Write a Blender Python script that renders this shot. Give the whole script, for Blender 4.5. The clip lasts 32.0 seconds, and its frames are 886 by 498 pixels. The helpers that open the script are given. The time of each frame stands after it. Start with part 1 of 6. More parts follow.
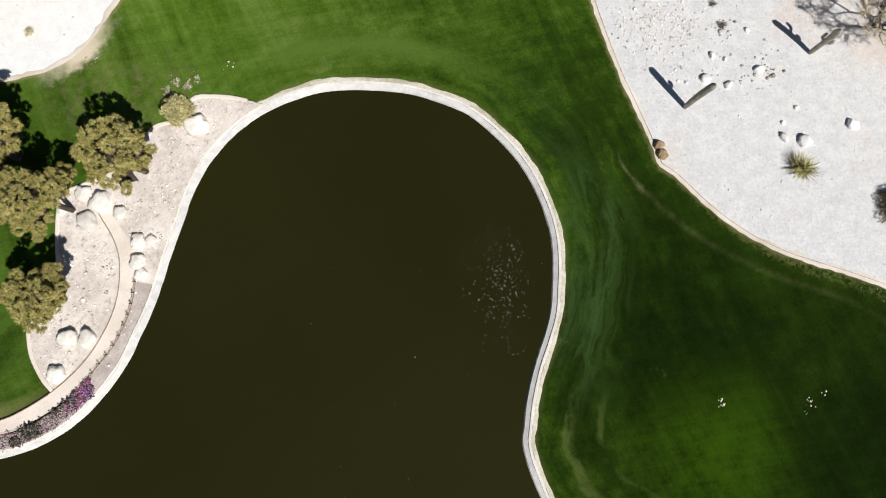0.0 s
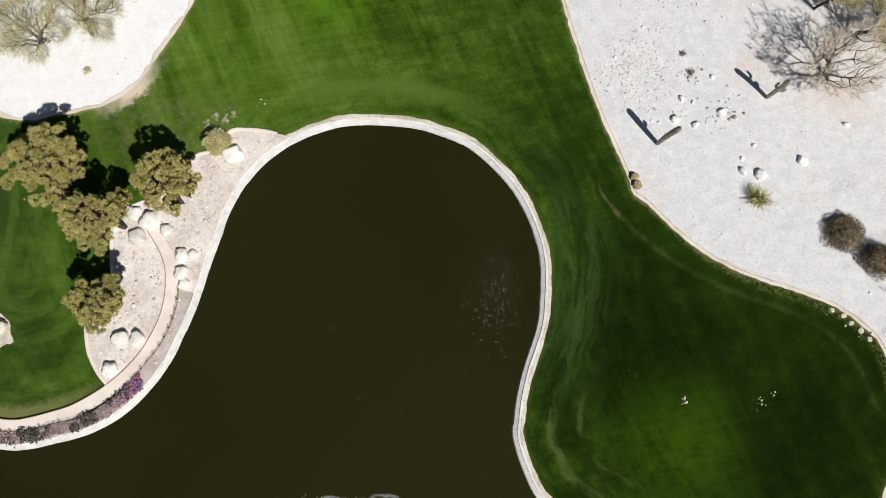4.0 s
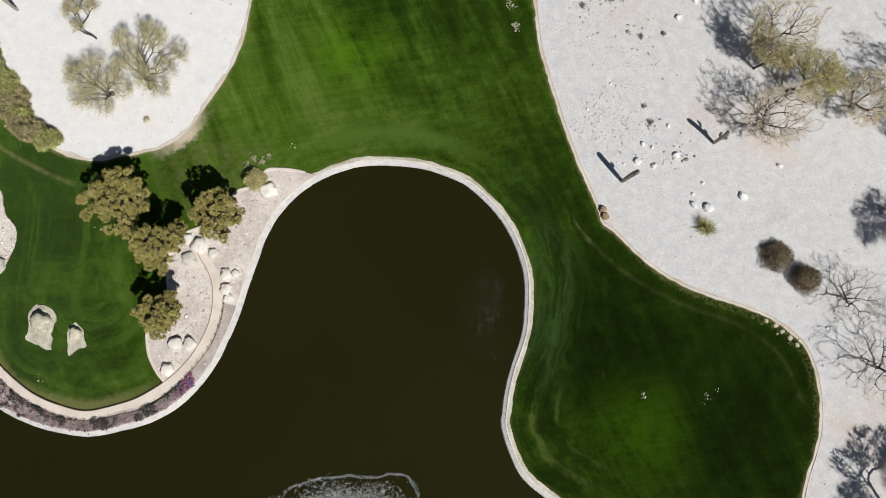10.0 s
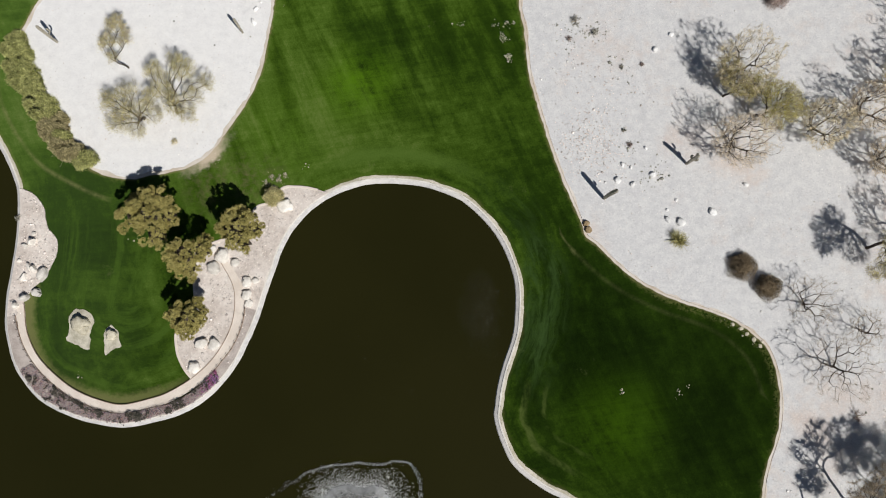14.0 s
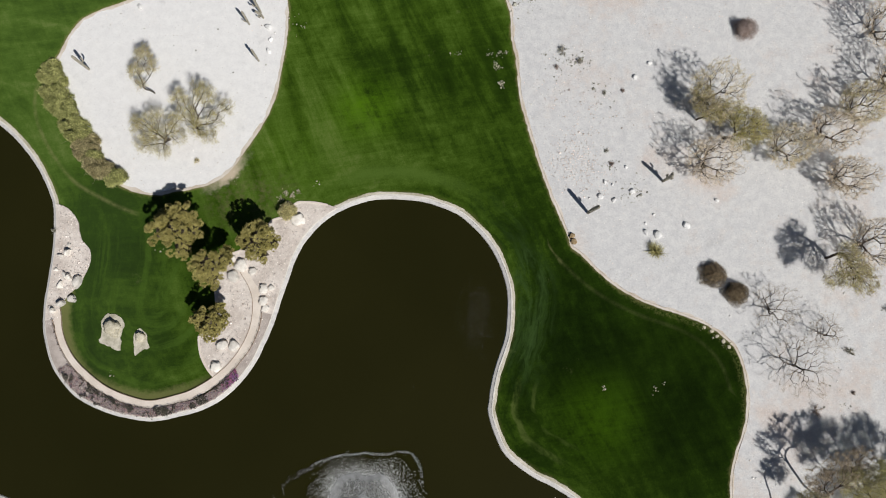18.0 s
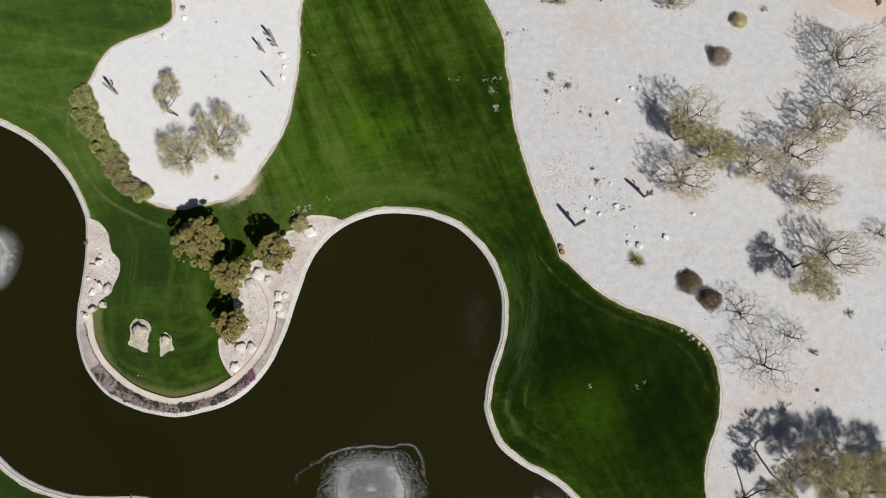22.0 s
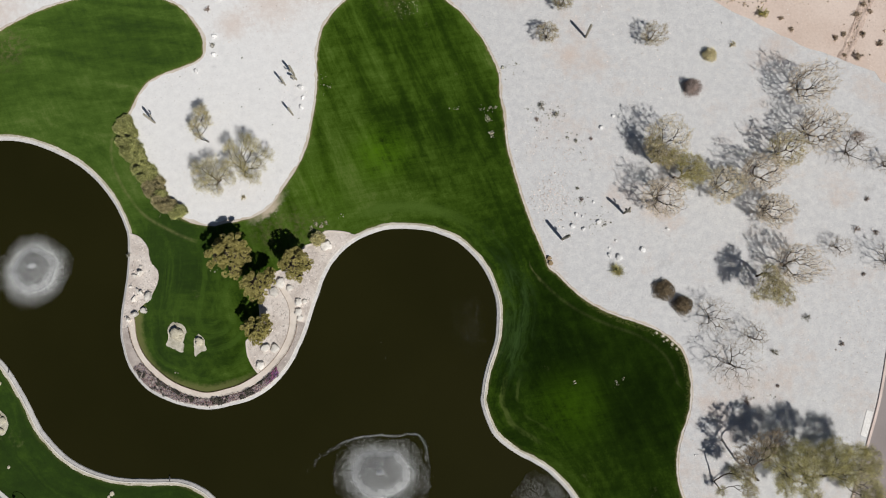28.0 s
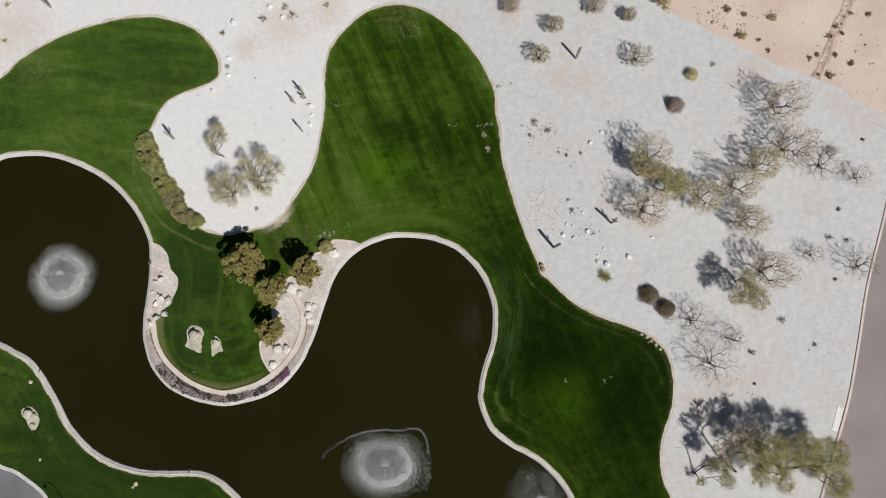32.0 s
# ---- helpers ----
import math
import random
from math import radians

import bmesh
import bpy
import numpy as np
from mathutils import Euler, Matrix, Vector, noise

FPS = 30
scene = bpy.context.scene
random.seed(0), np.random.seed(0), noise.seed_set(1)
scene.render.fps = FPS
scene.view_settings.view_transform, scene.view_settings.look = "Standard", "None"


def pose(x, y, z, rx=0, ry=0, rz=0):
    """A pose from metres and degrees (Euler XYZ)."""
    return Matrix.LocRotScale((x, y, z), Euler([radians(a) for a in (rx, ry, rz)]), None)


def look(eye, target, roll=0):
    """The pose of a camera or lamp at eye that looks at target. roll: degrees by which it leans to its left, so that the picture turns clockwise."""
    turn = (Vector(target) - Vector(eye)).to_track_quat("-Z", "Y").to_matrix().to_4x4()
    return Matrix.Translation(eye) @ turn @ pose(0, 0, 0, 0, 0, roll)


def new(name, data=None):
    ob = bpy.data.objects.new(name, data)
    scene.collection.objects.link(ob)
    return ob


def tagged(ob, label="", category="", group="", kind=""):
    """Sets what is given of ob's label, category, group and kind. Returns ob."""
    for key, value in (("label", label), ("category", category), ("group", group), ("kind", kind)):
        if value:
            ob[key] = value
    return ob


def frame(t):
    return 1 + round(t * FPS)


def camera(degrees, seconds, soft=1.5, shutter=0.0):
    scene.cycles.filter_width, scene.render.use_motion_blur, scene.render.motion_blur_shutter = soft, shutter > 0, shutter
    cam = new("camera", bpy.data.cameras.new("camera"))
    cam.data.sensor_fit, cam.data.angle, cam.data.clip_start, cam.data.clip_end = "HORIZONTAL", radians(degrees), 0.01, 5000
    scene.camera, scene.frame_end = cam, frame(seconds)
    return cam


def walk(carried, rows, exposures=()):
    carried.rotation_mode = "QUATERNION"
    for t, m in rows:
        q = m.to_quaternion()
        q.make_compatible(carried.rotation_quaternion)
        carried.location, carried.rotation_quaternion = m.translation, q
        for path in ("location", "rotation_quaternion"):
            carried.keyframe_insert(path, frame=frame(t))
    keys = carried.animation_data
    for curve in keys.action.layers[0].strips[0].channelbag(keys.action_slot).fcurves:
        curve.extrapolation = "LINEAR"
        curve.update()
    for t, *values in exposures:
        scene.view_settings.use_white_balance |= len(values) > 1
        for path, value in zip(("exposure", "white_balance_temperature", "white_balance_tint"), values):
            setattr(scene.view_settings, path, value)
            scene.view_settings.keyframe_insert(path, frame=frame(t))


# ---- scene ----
# A golf course pond seen from a drone that rises straight up. Metres; the pond's north bank lies towards +y.
import functools
from mathutils.geometry import delaunay_2d_cdt

cam = camera(70.0, 32.0, soft=1.1)
PATH = [
    (0.0, 0.0, 0.0, 52.0, 6.954, 0.284, 0.035),
    (0.5, -0.03, 0.04, 53.02, 6.986, 0.253, 0.069),
    (1.0, -0.07, 0.08, 54.03, 7.029, 0.22, 0.103),
    (1.5, -0.1, 0.12, 55.05, 7.064, 0.214, 0.215),
    (2.0, -0.14, 0.16, 56.07, 7.036, 0.243, 0.538),
    (2.5, -0.17, 0.2, 57.09, 7.062, 0.203, 0.598),
    (3.0, -0.2, 0.24, 58.12, 7.098, 0.182, 0.651),
    (3.5, -0.24, 0.27, 59.14, 7.135, 0.172, 0.684),
    (5.5, -0.37, 0.39, 63.27, 7.263, 0.131, 0.716),
    (6.0, -0.4, 0.41, 64.3, 7.301, 0.118, 0.717),
    (6.5, -0.41, 0.43, 65.33, 7.341, 0.107, 0.716),
    (7.0, -0.43, 0.45, 66.36, 7.387, 0.103, 0.718),
    (7.5, -0.43, 0.46, 67.39, 7.431, 0.112, 0.729),
    (8.0, -0.43, 0.47, 68.42, 7.475, 0.117, 0.741),
    (8.5, -0.43, 0.48, 69.45, 7.516, 0.121, 0.753),
    (9.0, -0.42, 0.49, 70.47, 7.561, 0.116, 0.763),
    (9.5, -0.41, 0.5, 71.5, 7.611, 0.102, 0.773),
    (10.0, -0.4, 0.5, 72.53, 7.647, 0.078, 0.779),
    (10.5, -0.38, 0.51, 73.55, 7.676, 0.06, 0.787),
    (11.0, -0.37, 0.51, 74.57, 7.693, 0.051, 0.797),
    (11.5, -0.37, 0.52, 75.59, 7.701, 0.055, 0.808),
    (12.0, -0.37, 0.52, 76.61, 7.706, 0.054, 0.818),
    (12.5, -0.37, 0.53, 77.63, 7.713, 0.029, 0.826),
    (13.0, -0.38, 0.54, 78.64, 7.718, 0.009, 0.832),
    (13.5, -0.39, 0.55, 79.66, 7.73, -0.001, 0.839),
    (14.0, -0.41, 0.57, 80.68, 7.752, -0.018, 0.846),
    (14.5, -0.43, 0.58, 81.7, 7.775, -0.057, 0.842),
    (16.5, -0.53, 0.65, 85.81, 7.837, -0.204, 0.82),
    (17.0, -0.56, 0.67, 86.85, 7.843, -0.225, 0.822),
    (17.5, -0.59, 0.68, 87.89, 7.851, -0.244, 0.823),
    (18.0, -0.62, 0.69, 88.94, 7.864, -0.261, 0.825),
    (18.5, -0.65, 0.71, 89.99, 7.886, -0.28, 0.822),
    (19.0, -0.68, 0.72, 91.04, 7.925, -0.298, 0.816),
    (19.5, -0.71, 0.74, 92.09, 7.958, -0.314, 0.809),
    (20.0, -0.73, 0.75, 93.14, 7.99, -0.334, 0.798),
    (20.5, -0.74, 0.77, 94.19, 8.01, -0.353, 0.788),
    (21.0, -0.75, 0.78, 95.23, 8.021, -0.354, 0.783),
    (21.5, -0.76, 0.8, 96.27, 8.029, -0.348, 0.776),
    (22.0, -0.75, 0.81, 97.3, 8.033, -0.339, 0.765),
    (22.5, -0.74, 0.83, 98.33, 8.033, -0.324, 0.755),
    (23.0, -0.73, 0.84, 99.36, 8.045, -0.291, 0.754),
    (23.5, -0.7, 0.85, 100.39, 8.063, -0.246, 0.755),
    (24.0, -0.67, 0.86, 101.42, 8.078, -0.196, 0.752),
    (24.5, -0.64, 0.87, 102.45, 8.1, -0.153, 0.747),
    (25.0, -0.59, 0.87, 103.48, 8.118, -0.111, 0.741),
    (25.5, -0.55, 0.87, 104.52, 8.129, -0.075, 0.738),
    (27.5, -0.33, 0.86, 108.68, 8.14, 0.041, 0.747),
    (28.0, -0.27, 0.86, 109.72, 8.144, 0.074, 0.745),
    (28.5, -0.21, 0.85, 110.75, 8.159, 0.109, 0.742),
    (29.0, -0.15, 0.84, 111.78, 8.184, 0.139, 0.737),
    (29.5, -0.09, 0.84, 112.81, 8.214, 0.166, 0.734),
    (30.0, -0.02, 0.83, 113.83, 8.236, 0.203, 0.737),
    (30.5, 0.05, 0.82, 114.86, 8.25, 0.224, 0.732),
    (31.0, 0.11, 0.81, 115.88, 8.267, 0.238, 0.72),
    (31.5, 0.18, 0.8, 116.9, 8.285, 0.258, 0.706),
    (32.0, 0.25, 0.79, 117.92, 8.3, 0.289, 0.701),
]
walk(cam, [(t, pose(x, y, z, rx, ry, rz)) for t, x, y, z, rx, ry, rz in PATH],
     exposures=[(0.0, 0.13), (3.0, 0.08), (6.0, -0.03), (9.0, -0.15), (13.0, -0.22), (20.0, -0.31), (32.0, -0.40)])

# ---- light: clear winter sky, sun about 49 degrees high from the south-east ----
SUN_EL, SUN_AZ = 49.0, -50.0
world = bpy.data.worlds.new("sky")
scene.world = world
world.use_nodes = True
wn = world.node_tree
sky = wn.nodes.new("ShaderNodeTexSky")
sky.sky_type = "NISHITA"
sky.sun_disc = False
sky.sun_elevation = radians(SUN_EL)
sky.sun_rotation = radians(90 - SUN_AZ)
sky.altitude = 400
sky.ozone_density = 4.0
wn.nodes["Background"].inputs["Strength"].default_value = 0.03
wn.links.new(sky.outputs[0], wn.nodes["Background"].inputs["Color"])
sun_data = bpy.data.lights.new("sun", "SUN")
sun_data.energy, sun_data.angle, sun_data.color = 5.0, radians(0.5), (1.0, 0.975, 0.935)
sun = new("sun", sun_data)
sx = math.cos(radians(SUN_AZ)) * math.cos(radians(SUN_EL))
sy = math.sin(radians(SUN_AZ)) * math.cos(radians(SUN_EL))
sz = math.sin(radians(SUN_EL))
sun.matrix_basis = look((sx * 150, sy * 150, sz * 150), (0, 0, 0))


# ---- materials ----
class Nodes:
    """Short hand for building a node material."""

    def __init__(self, name, rough=0.9, spec=0.25):
        self.m = bpy.data.materials.new(name)
        self.m.use_nodes = True
        self.t = self.m.node_tree
        self.b = self.t.nodes["Principled BSDF"]
        self.b.inputs["Roughness"].default_value = rough
        self.b.inputs["Specular IOR Level"].default_value = spec
        tc = self.t.nodes.new("ShaderNodeTexCoord")
        self.co = tc.outputs["Object"]

    def put(self, sock, v):
        if isinstance(v, (int, float)):
            sock.default_value = v
        elif isinstance(v, tuple):
            sock.default_value = (*v, 1.0) if len(sock.default_value) == 4 and len(v) == 3 else v
        else:
            self.t.links.new(v, sock)

    def noise(self, scale, detail=4.0, rough=0.55, co=None, dist=0.0):
        n = self.t.nodes.new("ShaderNodeTexNoise")
        self.put(n.inputs["Vector"], co or self.co)
        n.inputs["Scale"].default_value, n.inputs["Detail"].default_value = scale, detail
        n.inputs["Roughness"].default_value, n.inputs["Distortion"].default_value = rough, dist
        return n.outputs["Fac"]

    def cells(self, scale, out="Distance", co=None):
        n = self.t.nodes.new("ShaderNodeTexVoronoi")
        self.put(n.inputs["Vector"], co or self.co)
        n.inputs["Scale"].default_value = scale
        return n.outputs[out]

    def mapped(self, scale=(1, 1, 1), rz=0.0, co=None):
        n = self.t.nodes.new("ShaderNodeMapping")
        self.put(n.inputs["Vector"], co or self.co)
        n.inputs["Scale"].default_value = scale
        n.inputs["Rotation"].default_value = (0, 0, radians(rz))
        return n.outputs[0]

    def math(self, op, a, b=0.0, clamp=False):
        n = self.t.nodes.new("ShaderNodeMath")
        n.operation, n.use_clamp = op, clamp
        self.put(n.inputs[0], a)
        self.put(n.inputs[1], b)
        return n.outputs[0]

    def span(self, v, lo, hi, a=0.0, b=1.0):
        n = self.t.nodes.new("ShaderNodeMapRange")
        n.interpolation_type = "SMOOTHSTEP"
        self.put(n.inputs[0], v)
        for i, x in enumerate((lo, hi, a, b)):
            self.put(n.inputs[i + 1], x)
        return n.outputs[0]

    def mix(self, f, a, b, kind="MIX"):
        n = self.t.nodes.new("ShaderNodeMix")
        n.data_type, n.blend_type = "RGBA", kind
        self.put(n.inputs[0], f)
        self.put(n.inputs[6], a)
        self.put(n.inputs[7], b)
        return n.outputs[2]

    def attr(self, name):
        n = self.t.nodes.new("ShaderNodeAttribute")
        n.attribute_name = name
        return n.outputs["Fac"]

    def split(self):
        n = self.t.nodes.new("ShaderNodeSeparateXYZ")
        self.put(n.inputs[0], self.co)
        return n.outputs

    def join(self, x, y, z=0.0):
        n = self.t.nodes.new("ShaderNodeCombineXYZ")
        for i, v in enumerate((x, y, z)):
            self.put(n.inputs[i], v)
        return n.outputs[0]

    def island(self):
        return self.t.nodes.new("ShaderNodeNewGeometry").outputs["Random Per Island"]

    def random(self):
        return self.t.nodes.new("ShaderNodeObjectInfo").outputs["Random"]

    def ramp(self, v, stops):
        n = self.t.nodes.new("ShaderNodeValToRGB")
        el = n.color_ramp.elements
        while len(el) < len(stops):
            el.new(0.5)
        for e, (p, c) in zip(el, stops):
            e.position, e.color = p, (*c, 1)
        self.put(n.inputs[0], v)
        return n.outputs[0]

    def done(self, colour, bump=None, strength=0.4, dist=0.02):
        self.put(self.b.inputs["Base Color"], colour)
        if bump is not None:
            n = self.t.nodes.new("ShaderNodeBump")
            n.inputs["Strength"].default_value, n.inputs["Distance"].default_value = strength, dist
            self.put(n.inputs["Height"], bump)
            self.t.links.new(n.outputs[0], self.b.inputs["Normal"])
        return self.m


def plain(name, a, b, scale=1.5, fine=14.0, rough=0.85, spec=0.2, bump=0.3, dist=0.02, per_island=0.0, per_object=0.0, grit=0.0, grit_scale=5.0):
    """Two colours mixed at two scales, with a fine relief; grit adds single dark and bright grains."""
    n = Nodes(name, rough, spec)
    big, small = n.noise(scale, 4), n.noise(fine, 5, 0.65)
    f = n.span(n.math("ADD", n.math("MULTIPLY", big, 0.6), n.math("MULTIPLY", small, 0.4)), 0.35, 0.65)
    c = n.mix(f, a, b)
    if grit:
        g = n.noise(grit_scale, 6, 0.8)
        c = n.mix(n.span(g, 0.54, 0.66, 0.0, grit), c, tuple(v * 0.45 for v in a))
        c = n.mix(n.span(g, 0.45, 0.33, 0.0, grit), c, tuple(min(0.85, v * 1.25) for v in b))
    if per_island:
        v = n.span(n.island(), 0, 1, 1 - per_island, 1 + per_island)
        c = n.mix(1.0, c, n.join(v, v, v), "MULTIPLY")
    if per_object:
        v = n.span(n.random(), 0, 1, 1 - per_object, 1 + per_object)
        c = n.mix(1.0, c, n.join(v, v, v), "MULTIPLY")
    return n.done(c, small, bump, dist)


def gravel_material():
    n = Nodes("pale_gravel", 0.95, 0.12)
    x, y, _ = n.split()
    patch = n.noise(0.06, 4, 0.6)
    mid = n.noise(0.8, 6, 0.75)
    fine = n.noise(4.5, 6, 0.8)
    c = n.mix(n.span(mid, 0.36, 0.66), (0.575, 0.57, 0.572), (0.675, 0.668, 0.655))
    # crushed stone painted whiter to the west, for the sunlight it throws back there
    west = n.span(n.math("ADD", x, n.math("MULTIPLY", patch, 10.0)), 2.0, -14.0)
    c = n.mix(west, c, n.mix(n.span(mid, 0.3, 0.7), (0.73, 0.72, 0.71), (0.81, 0.80, 0.785)))
    # faint pink soil where the stone lies thin
    soil = n.span(n.math("ADD", patch, n.math("MULTIPLY", n.noise(0.5, 6, 0.75), 0.5)), 0.74, 1.0, 0.0, 0.65)
    c = n.mix(n.math("MULTIPLY", soil, n.math("SUBTRACT", 1.0, n.math("MULTIPLY", west, 0.85))), c, (0.60, 0.49, 0.42))
    for bx, by, rad in ((-33, 63, 9), (-24, 66, 7), (12, 66, 6), (-86, 61, 12), (22, 53, 2.5), (-40, 58, 5)):
        d = n.t.nodes.new("ShaderNodeVectorMath")
        d.operation = "DISTANCE"
        n.put(d.inputs[0], n.co)
        d.inputs[1].default_value = (bx, by, 0)
        near_soil = n.span(n.math("ADD", d.outputs["Value"], n.math("MULTIPLY", mid, rad * 1.2)), rad * 1.5, rad * 0.6, 0.0, 0.55)
        c = n.mix(near_soil, c, (0.64, 0.51, 0.43))
    # grit: single dark and bright stones too small to model
    grain = n.noise(2.4, 7, 0.82)
    c = n.mix(n.math("MULTIPLY", n.span(fine, 0.52, 0.70, 0.0, 0.7), n.span(west, 0.0, 1.0, 1.0, 0.3)), c, (0.33, 0.33, 0.335))
    c = n.mix(n.math("MULTIPLY", n.span(grain, 0.50, 0.70, 0.0, 0.6), n.span(west, 0.0, 1.0, 1.0, 0.35)), c, (0.40, 0.40, 0.41))
    c = n.mix(n.span(fine, 0.46, 0.33, 0.0, 0.7), c, (0.82, 0.81, 0.79))
    smudge = n.span(n.noise(0.45, 5, 0.7), 0.58, 0.74, 0.0, 0.3)
    c = n.mix(n.math("MULTIPLY", smudge, west), c, (0.46, 0.455, 0.46))
    faint = n.span(n.noise(0.22, 6, 0.75), 0.56, 0.72, 0.0, 0.35)
    c = n.mix(n.math("MULTIPLY", faint, n.math("SUBTRACT", 1.0, n.math("MULTIPLY", west, 0.6))), c, (0.37, 0.37, 0.375))
    return n.done(c, n.math("ADD", fine, n.noise(16.0, 4, 0.7)), 0.7, 0.05)


def lawn_material(pale):
    """pale: lengths along the bank between which a worn pale mowing band runs."""
    n = Nodes("mown_grass", 0.95, 0.03)
    n.b.inputs["Diffuse Roughness"].default_value = 1.0
    shore, along, border = n.attr("shore"), n.attr("along"), n.attr("border")
    x, y, _ = n.split()
    warp = n.noise(0.12, 4, 0.6)
    sh = n.math("ADD", shore, n.math("MULTIPLY", warp, 3.0))
    # streaks that follow the bank, left by the mower
    streak = n.noise(1.0, 5, 0.62, n.join(n.math("MULTIPLY", sh, 0.42), n.math("MULTIPLY", along, 0.075)), 0.9)
    lanes = n.noise(1.0, 5, 0.6, n.mapped((0.33, 0.03, 1), 0, n.mapped((1, 1, 1), -22)), 0.5)
    lanes2 = n.noise(1.0, 5, 0.6, n.mapped((0.04, 0.28, 1), 0, n.mapped((1, 1, 1), 5)), 0.5)
    west = n.span(x, -30, -48)
    lane = n.math("ADD", n.math("MULTIPLY", lanes, n.math("SUBTRACT", 1.0, west)), n.math("MULTIPLY", lanes2, west))
    near_bank = n.span(n.math("ADD", shore, n.math("MULTIPLY", warp, 6)), 15, 7)
    line = n.math("ADD", n.math("ADD", n.math("MULTIPLY", n.math("MULTIPLY", n.math("SUBTRACT", streak, 0.5), n.span(y, 24, 15, 0.55, 1.0)), near_bank), n.math("MULTIPLY", near_bank, 0.5)), n.math("MULTIPLY", lane, n.math("SUBTRACT", 1.0, near_bank)))
    patch = n.noise(0.055, 5, 0.6)
    mid = n.noise(0.4, 6, 0.7)
    fine = n.noise(5.0, 6, 0.8)
    f = n.math("ADD", n.math("MULTIPLY", n.math("ADD", n.math("MULTIPLY", n.math("SUBTRACT", line, 0.5), n.span(x, 34, 8, 0.6, 1.0)), 0.5), 0.85), n.math("MULTIPLY", patch, 0.55))
    f = n.math("SUBTRACT", f, 0.15)
    f = n.math("ADD", f, n.math("MULTIPLY", n.math("SUBTRACT", mid, 0.5), 0.5))
    f = n.math("ADD", f, n.math("MULTIPLY", n.math("SUBTRACT", fine, 0.5), 0.42))
    f = n.math("ADD", f, n.math("MULTIPLY", near_bank, 0.03))
    # fine cross-hatch of mower wheels
    hatch = n.math("ADD", n.noise(1.0, 3, 0.6, n.mapped((1.5, 0.07, 1), 0, n.mapped((1, 1, 1), -28)), 0.3), n.noise(1.0, 3, 0.6, n.mapped((0.07, 1.5, 1), 0, n.mapped((1, 1, 1), -10)), 0.3))
    f = n.math("ADD", f, n.math("MULTIPLY", n.math("SUBTRACT", hatch, 1.0), n.span(y, 18, 26, 0.15, 0.2)))

    def spot(at, lo, hi, amount):
        d = n.t.nodes.new("ShaderNodeVectorMath")
        d.operation = "DISTANCE"
        n.put(d.inputs[0], n.co)
        d.inputs[1].default_value = (*at, 0)
        return n.span(n.math("ADD", d.outputs["Value"], n.math("MULTIPLY", mid, 7)), hi + 3.5, lo + 3.5, 0.0, amount)

    # darker turf south-east, brighter north and west; partly sunlight's return from grass, painted in
    f = n.math("SUBTRACT", f, spot((28, -1), 6, 26, 0.2))
    f = n.math("SUBTRACT", f, spot((31, -18), 5, 22, 0.07))
    f = n.math("SUBTRACT", f, spot((24, -3), 1, 9, 0.06))
    f = n.math("ADD", f, spot((17, -20), 1, 8, 0.1))
    f = n.math("ADD", f, spot((-14, 32), 3, 15, 0.06))
    f = n.math("ADD", f, spot((-10, 24), 3, 12, 0.04))
    f = n.math("ADD", f, spot((-36, 52), 5, 30, 0.05))
    f = n.math("ADD", f, spot((-26, 23), 4, 14, 0.09))
    f = n.math("ADD", f, spot((-66, 34), 5, 24, 0.11))
    f = n.math("SUBTRACT", f, spot((16, -7), 4, 14, 0.08))
    f = n.math("SUBTRACT", f, spot((13, 12), 3, 10, 0.05))
    f = n.math("SUBTRACT", f, spot((11, -1), 2, 12, 0.13))
    f = n.math("ADD", f, spot((-20, 26), 3, 12, 0.07))
    f = n.math("SUBTRACT", f, spot((-5, 30), 1, 6, 0.06))
    f = n.math("SUBTRACT", f, spot((-9.3, 40), 1, 7, 0.08))
    f = n.math("ADD", f, spot((-1, 47), 2, 9, 0.07))
    f = n.math("SUBTRACT", f, spot((11, 19), 2, 9, 0.1))
    f = n.math("SUBTRACT", f, spot((0, 40), 3, 12, 0.06))
    f = n.math("SUBTRACT", f, spot((3, 26), 2, 8, 0.03))
    f = n.math("SUBTRACT", f, n.span(x, 2, 12, 0.0, 0.05))
    f = n.math("SUBTRACT", f, spot((-45, 5), 5, 14, 0.07))
    f = n.math("SUBTRACT", f, spot((-48, 14), 4, 14, 0.12))
    f = n.math("SUBTRACT", f, spot((-60, -22), 12, 30, 0.2))
    f = n.math("ADD", f, n.span(n.math("ADD", border, n.math("MULTIPLY", mid, 1.5)), 2.6, 1.2, 0.0, 0.05))
    c = n.ramp(f, [(0.05, (0.0055, 0.0135, 0.0012)), (0.24, (0.0098, 0.023, 0.002)), (0.42, (0.0185, 0.041, 0.0033)), (0.56, (0.037, 0.073, 0.006)),
                   (0.70, (0.064, 0.115, 0.014)), (0.86, (0.12, 0.165, 0.04))])
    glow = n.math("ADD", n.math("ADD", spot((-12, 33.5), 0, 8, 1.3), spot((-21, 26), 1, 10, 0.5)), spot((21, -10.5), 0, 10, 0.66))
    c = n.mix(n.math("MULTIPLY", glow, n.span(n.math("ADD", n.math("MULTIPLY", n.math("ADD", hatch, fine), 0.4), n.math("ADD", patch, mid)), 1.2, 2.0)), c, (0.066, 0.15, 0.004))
    c = n.mix(n.math("MULTIPLY", west, 0.3), c, (0.05, 0.088, 0.024))
    # a worn pale mowing band along the eastern bank
    a0, a1 = pale
    band = n.math("MULTIPLY", n.span(along, a0, a0 + 3), n.span(along, a1, a1 - 4))
    far = n.math("ADD", shore, n.math("MULTIPLY", mid, 0.8))
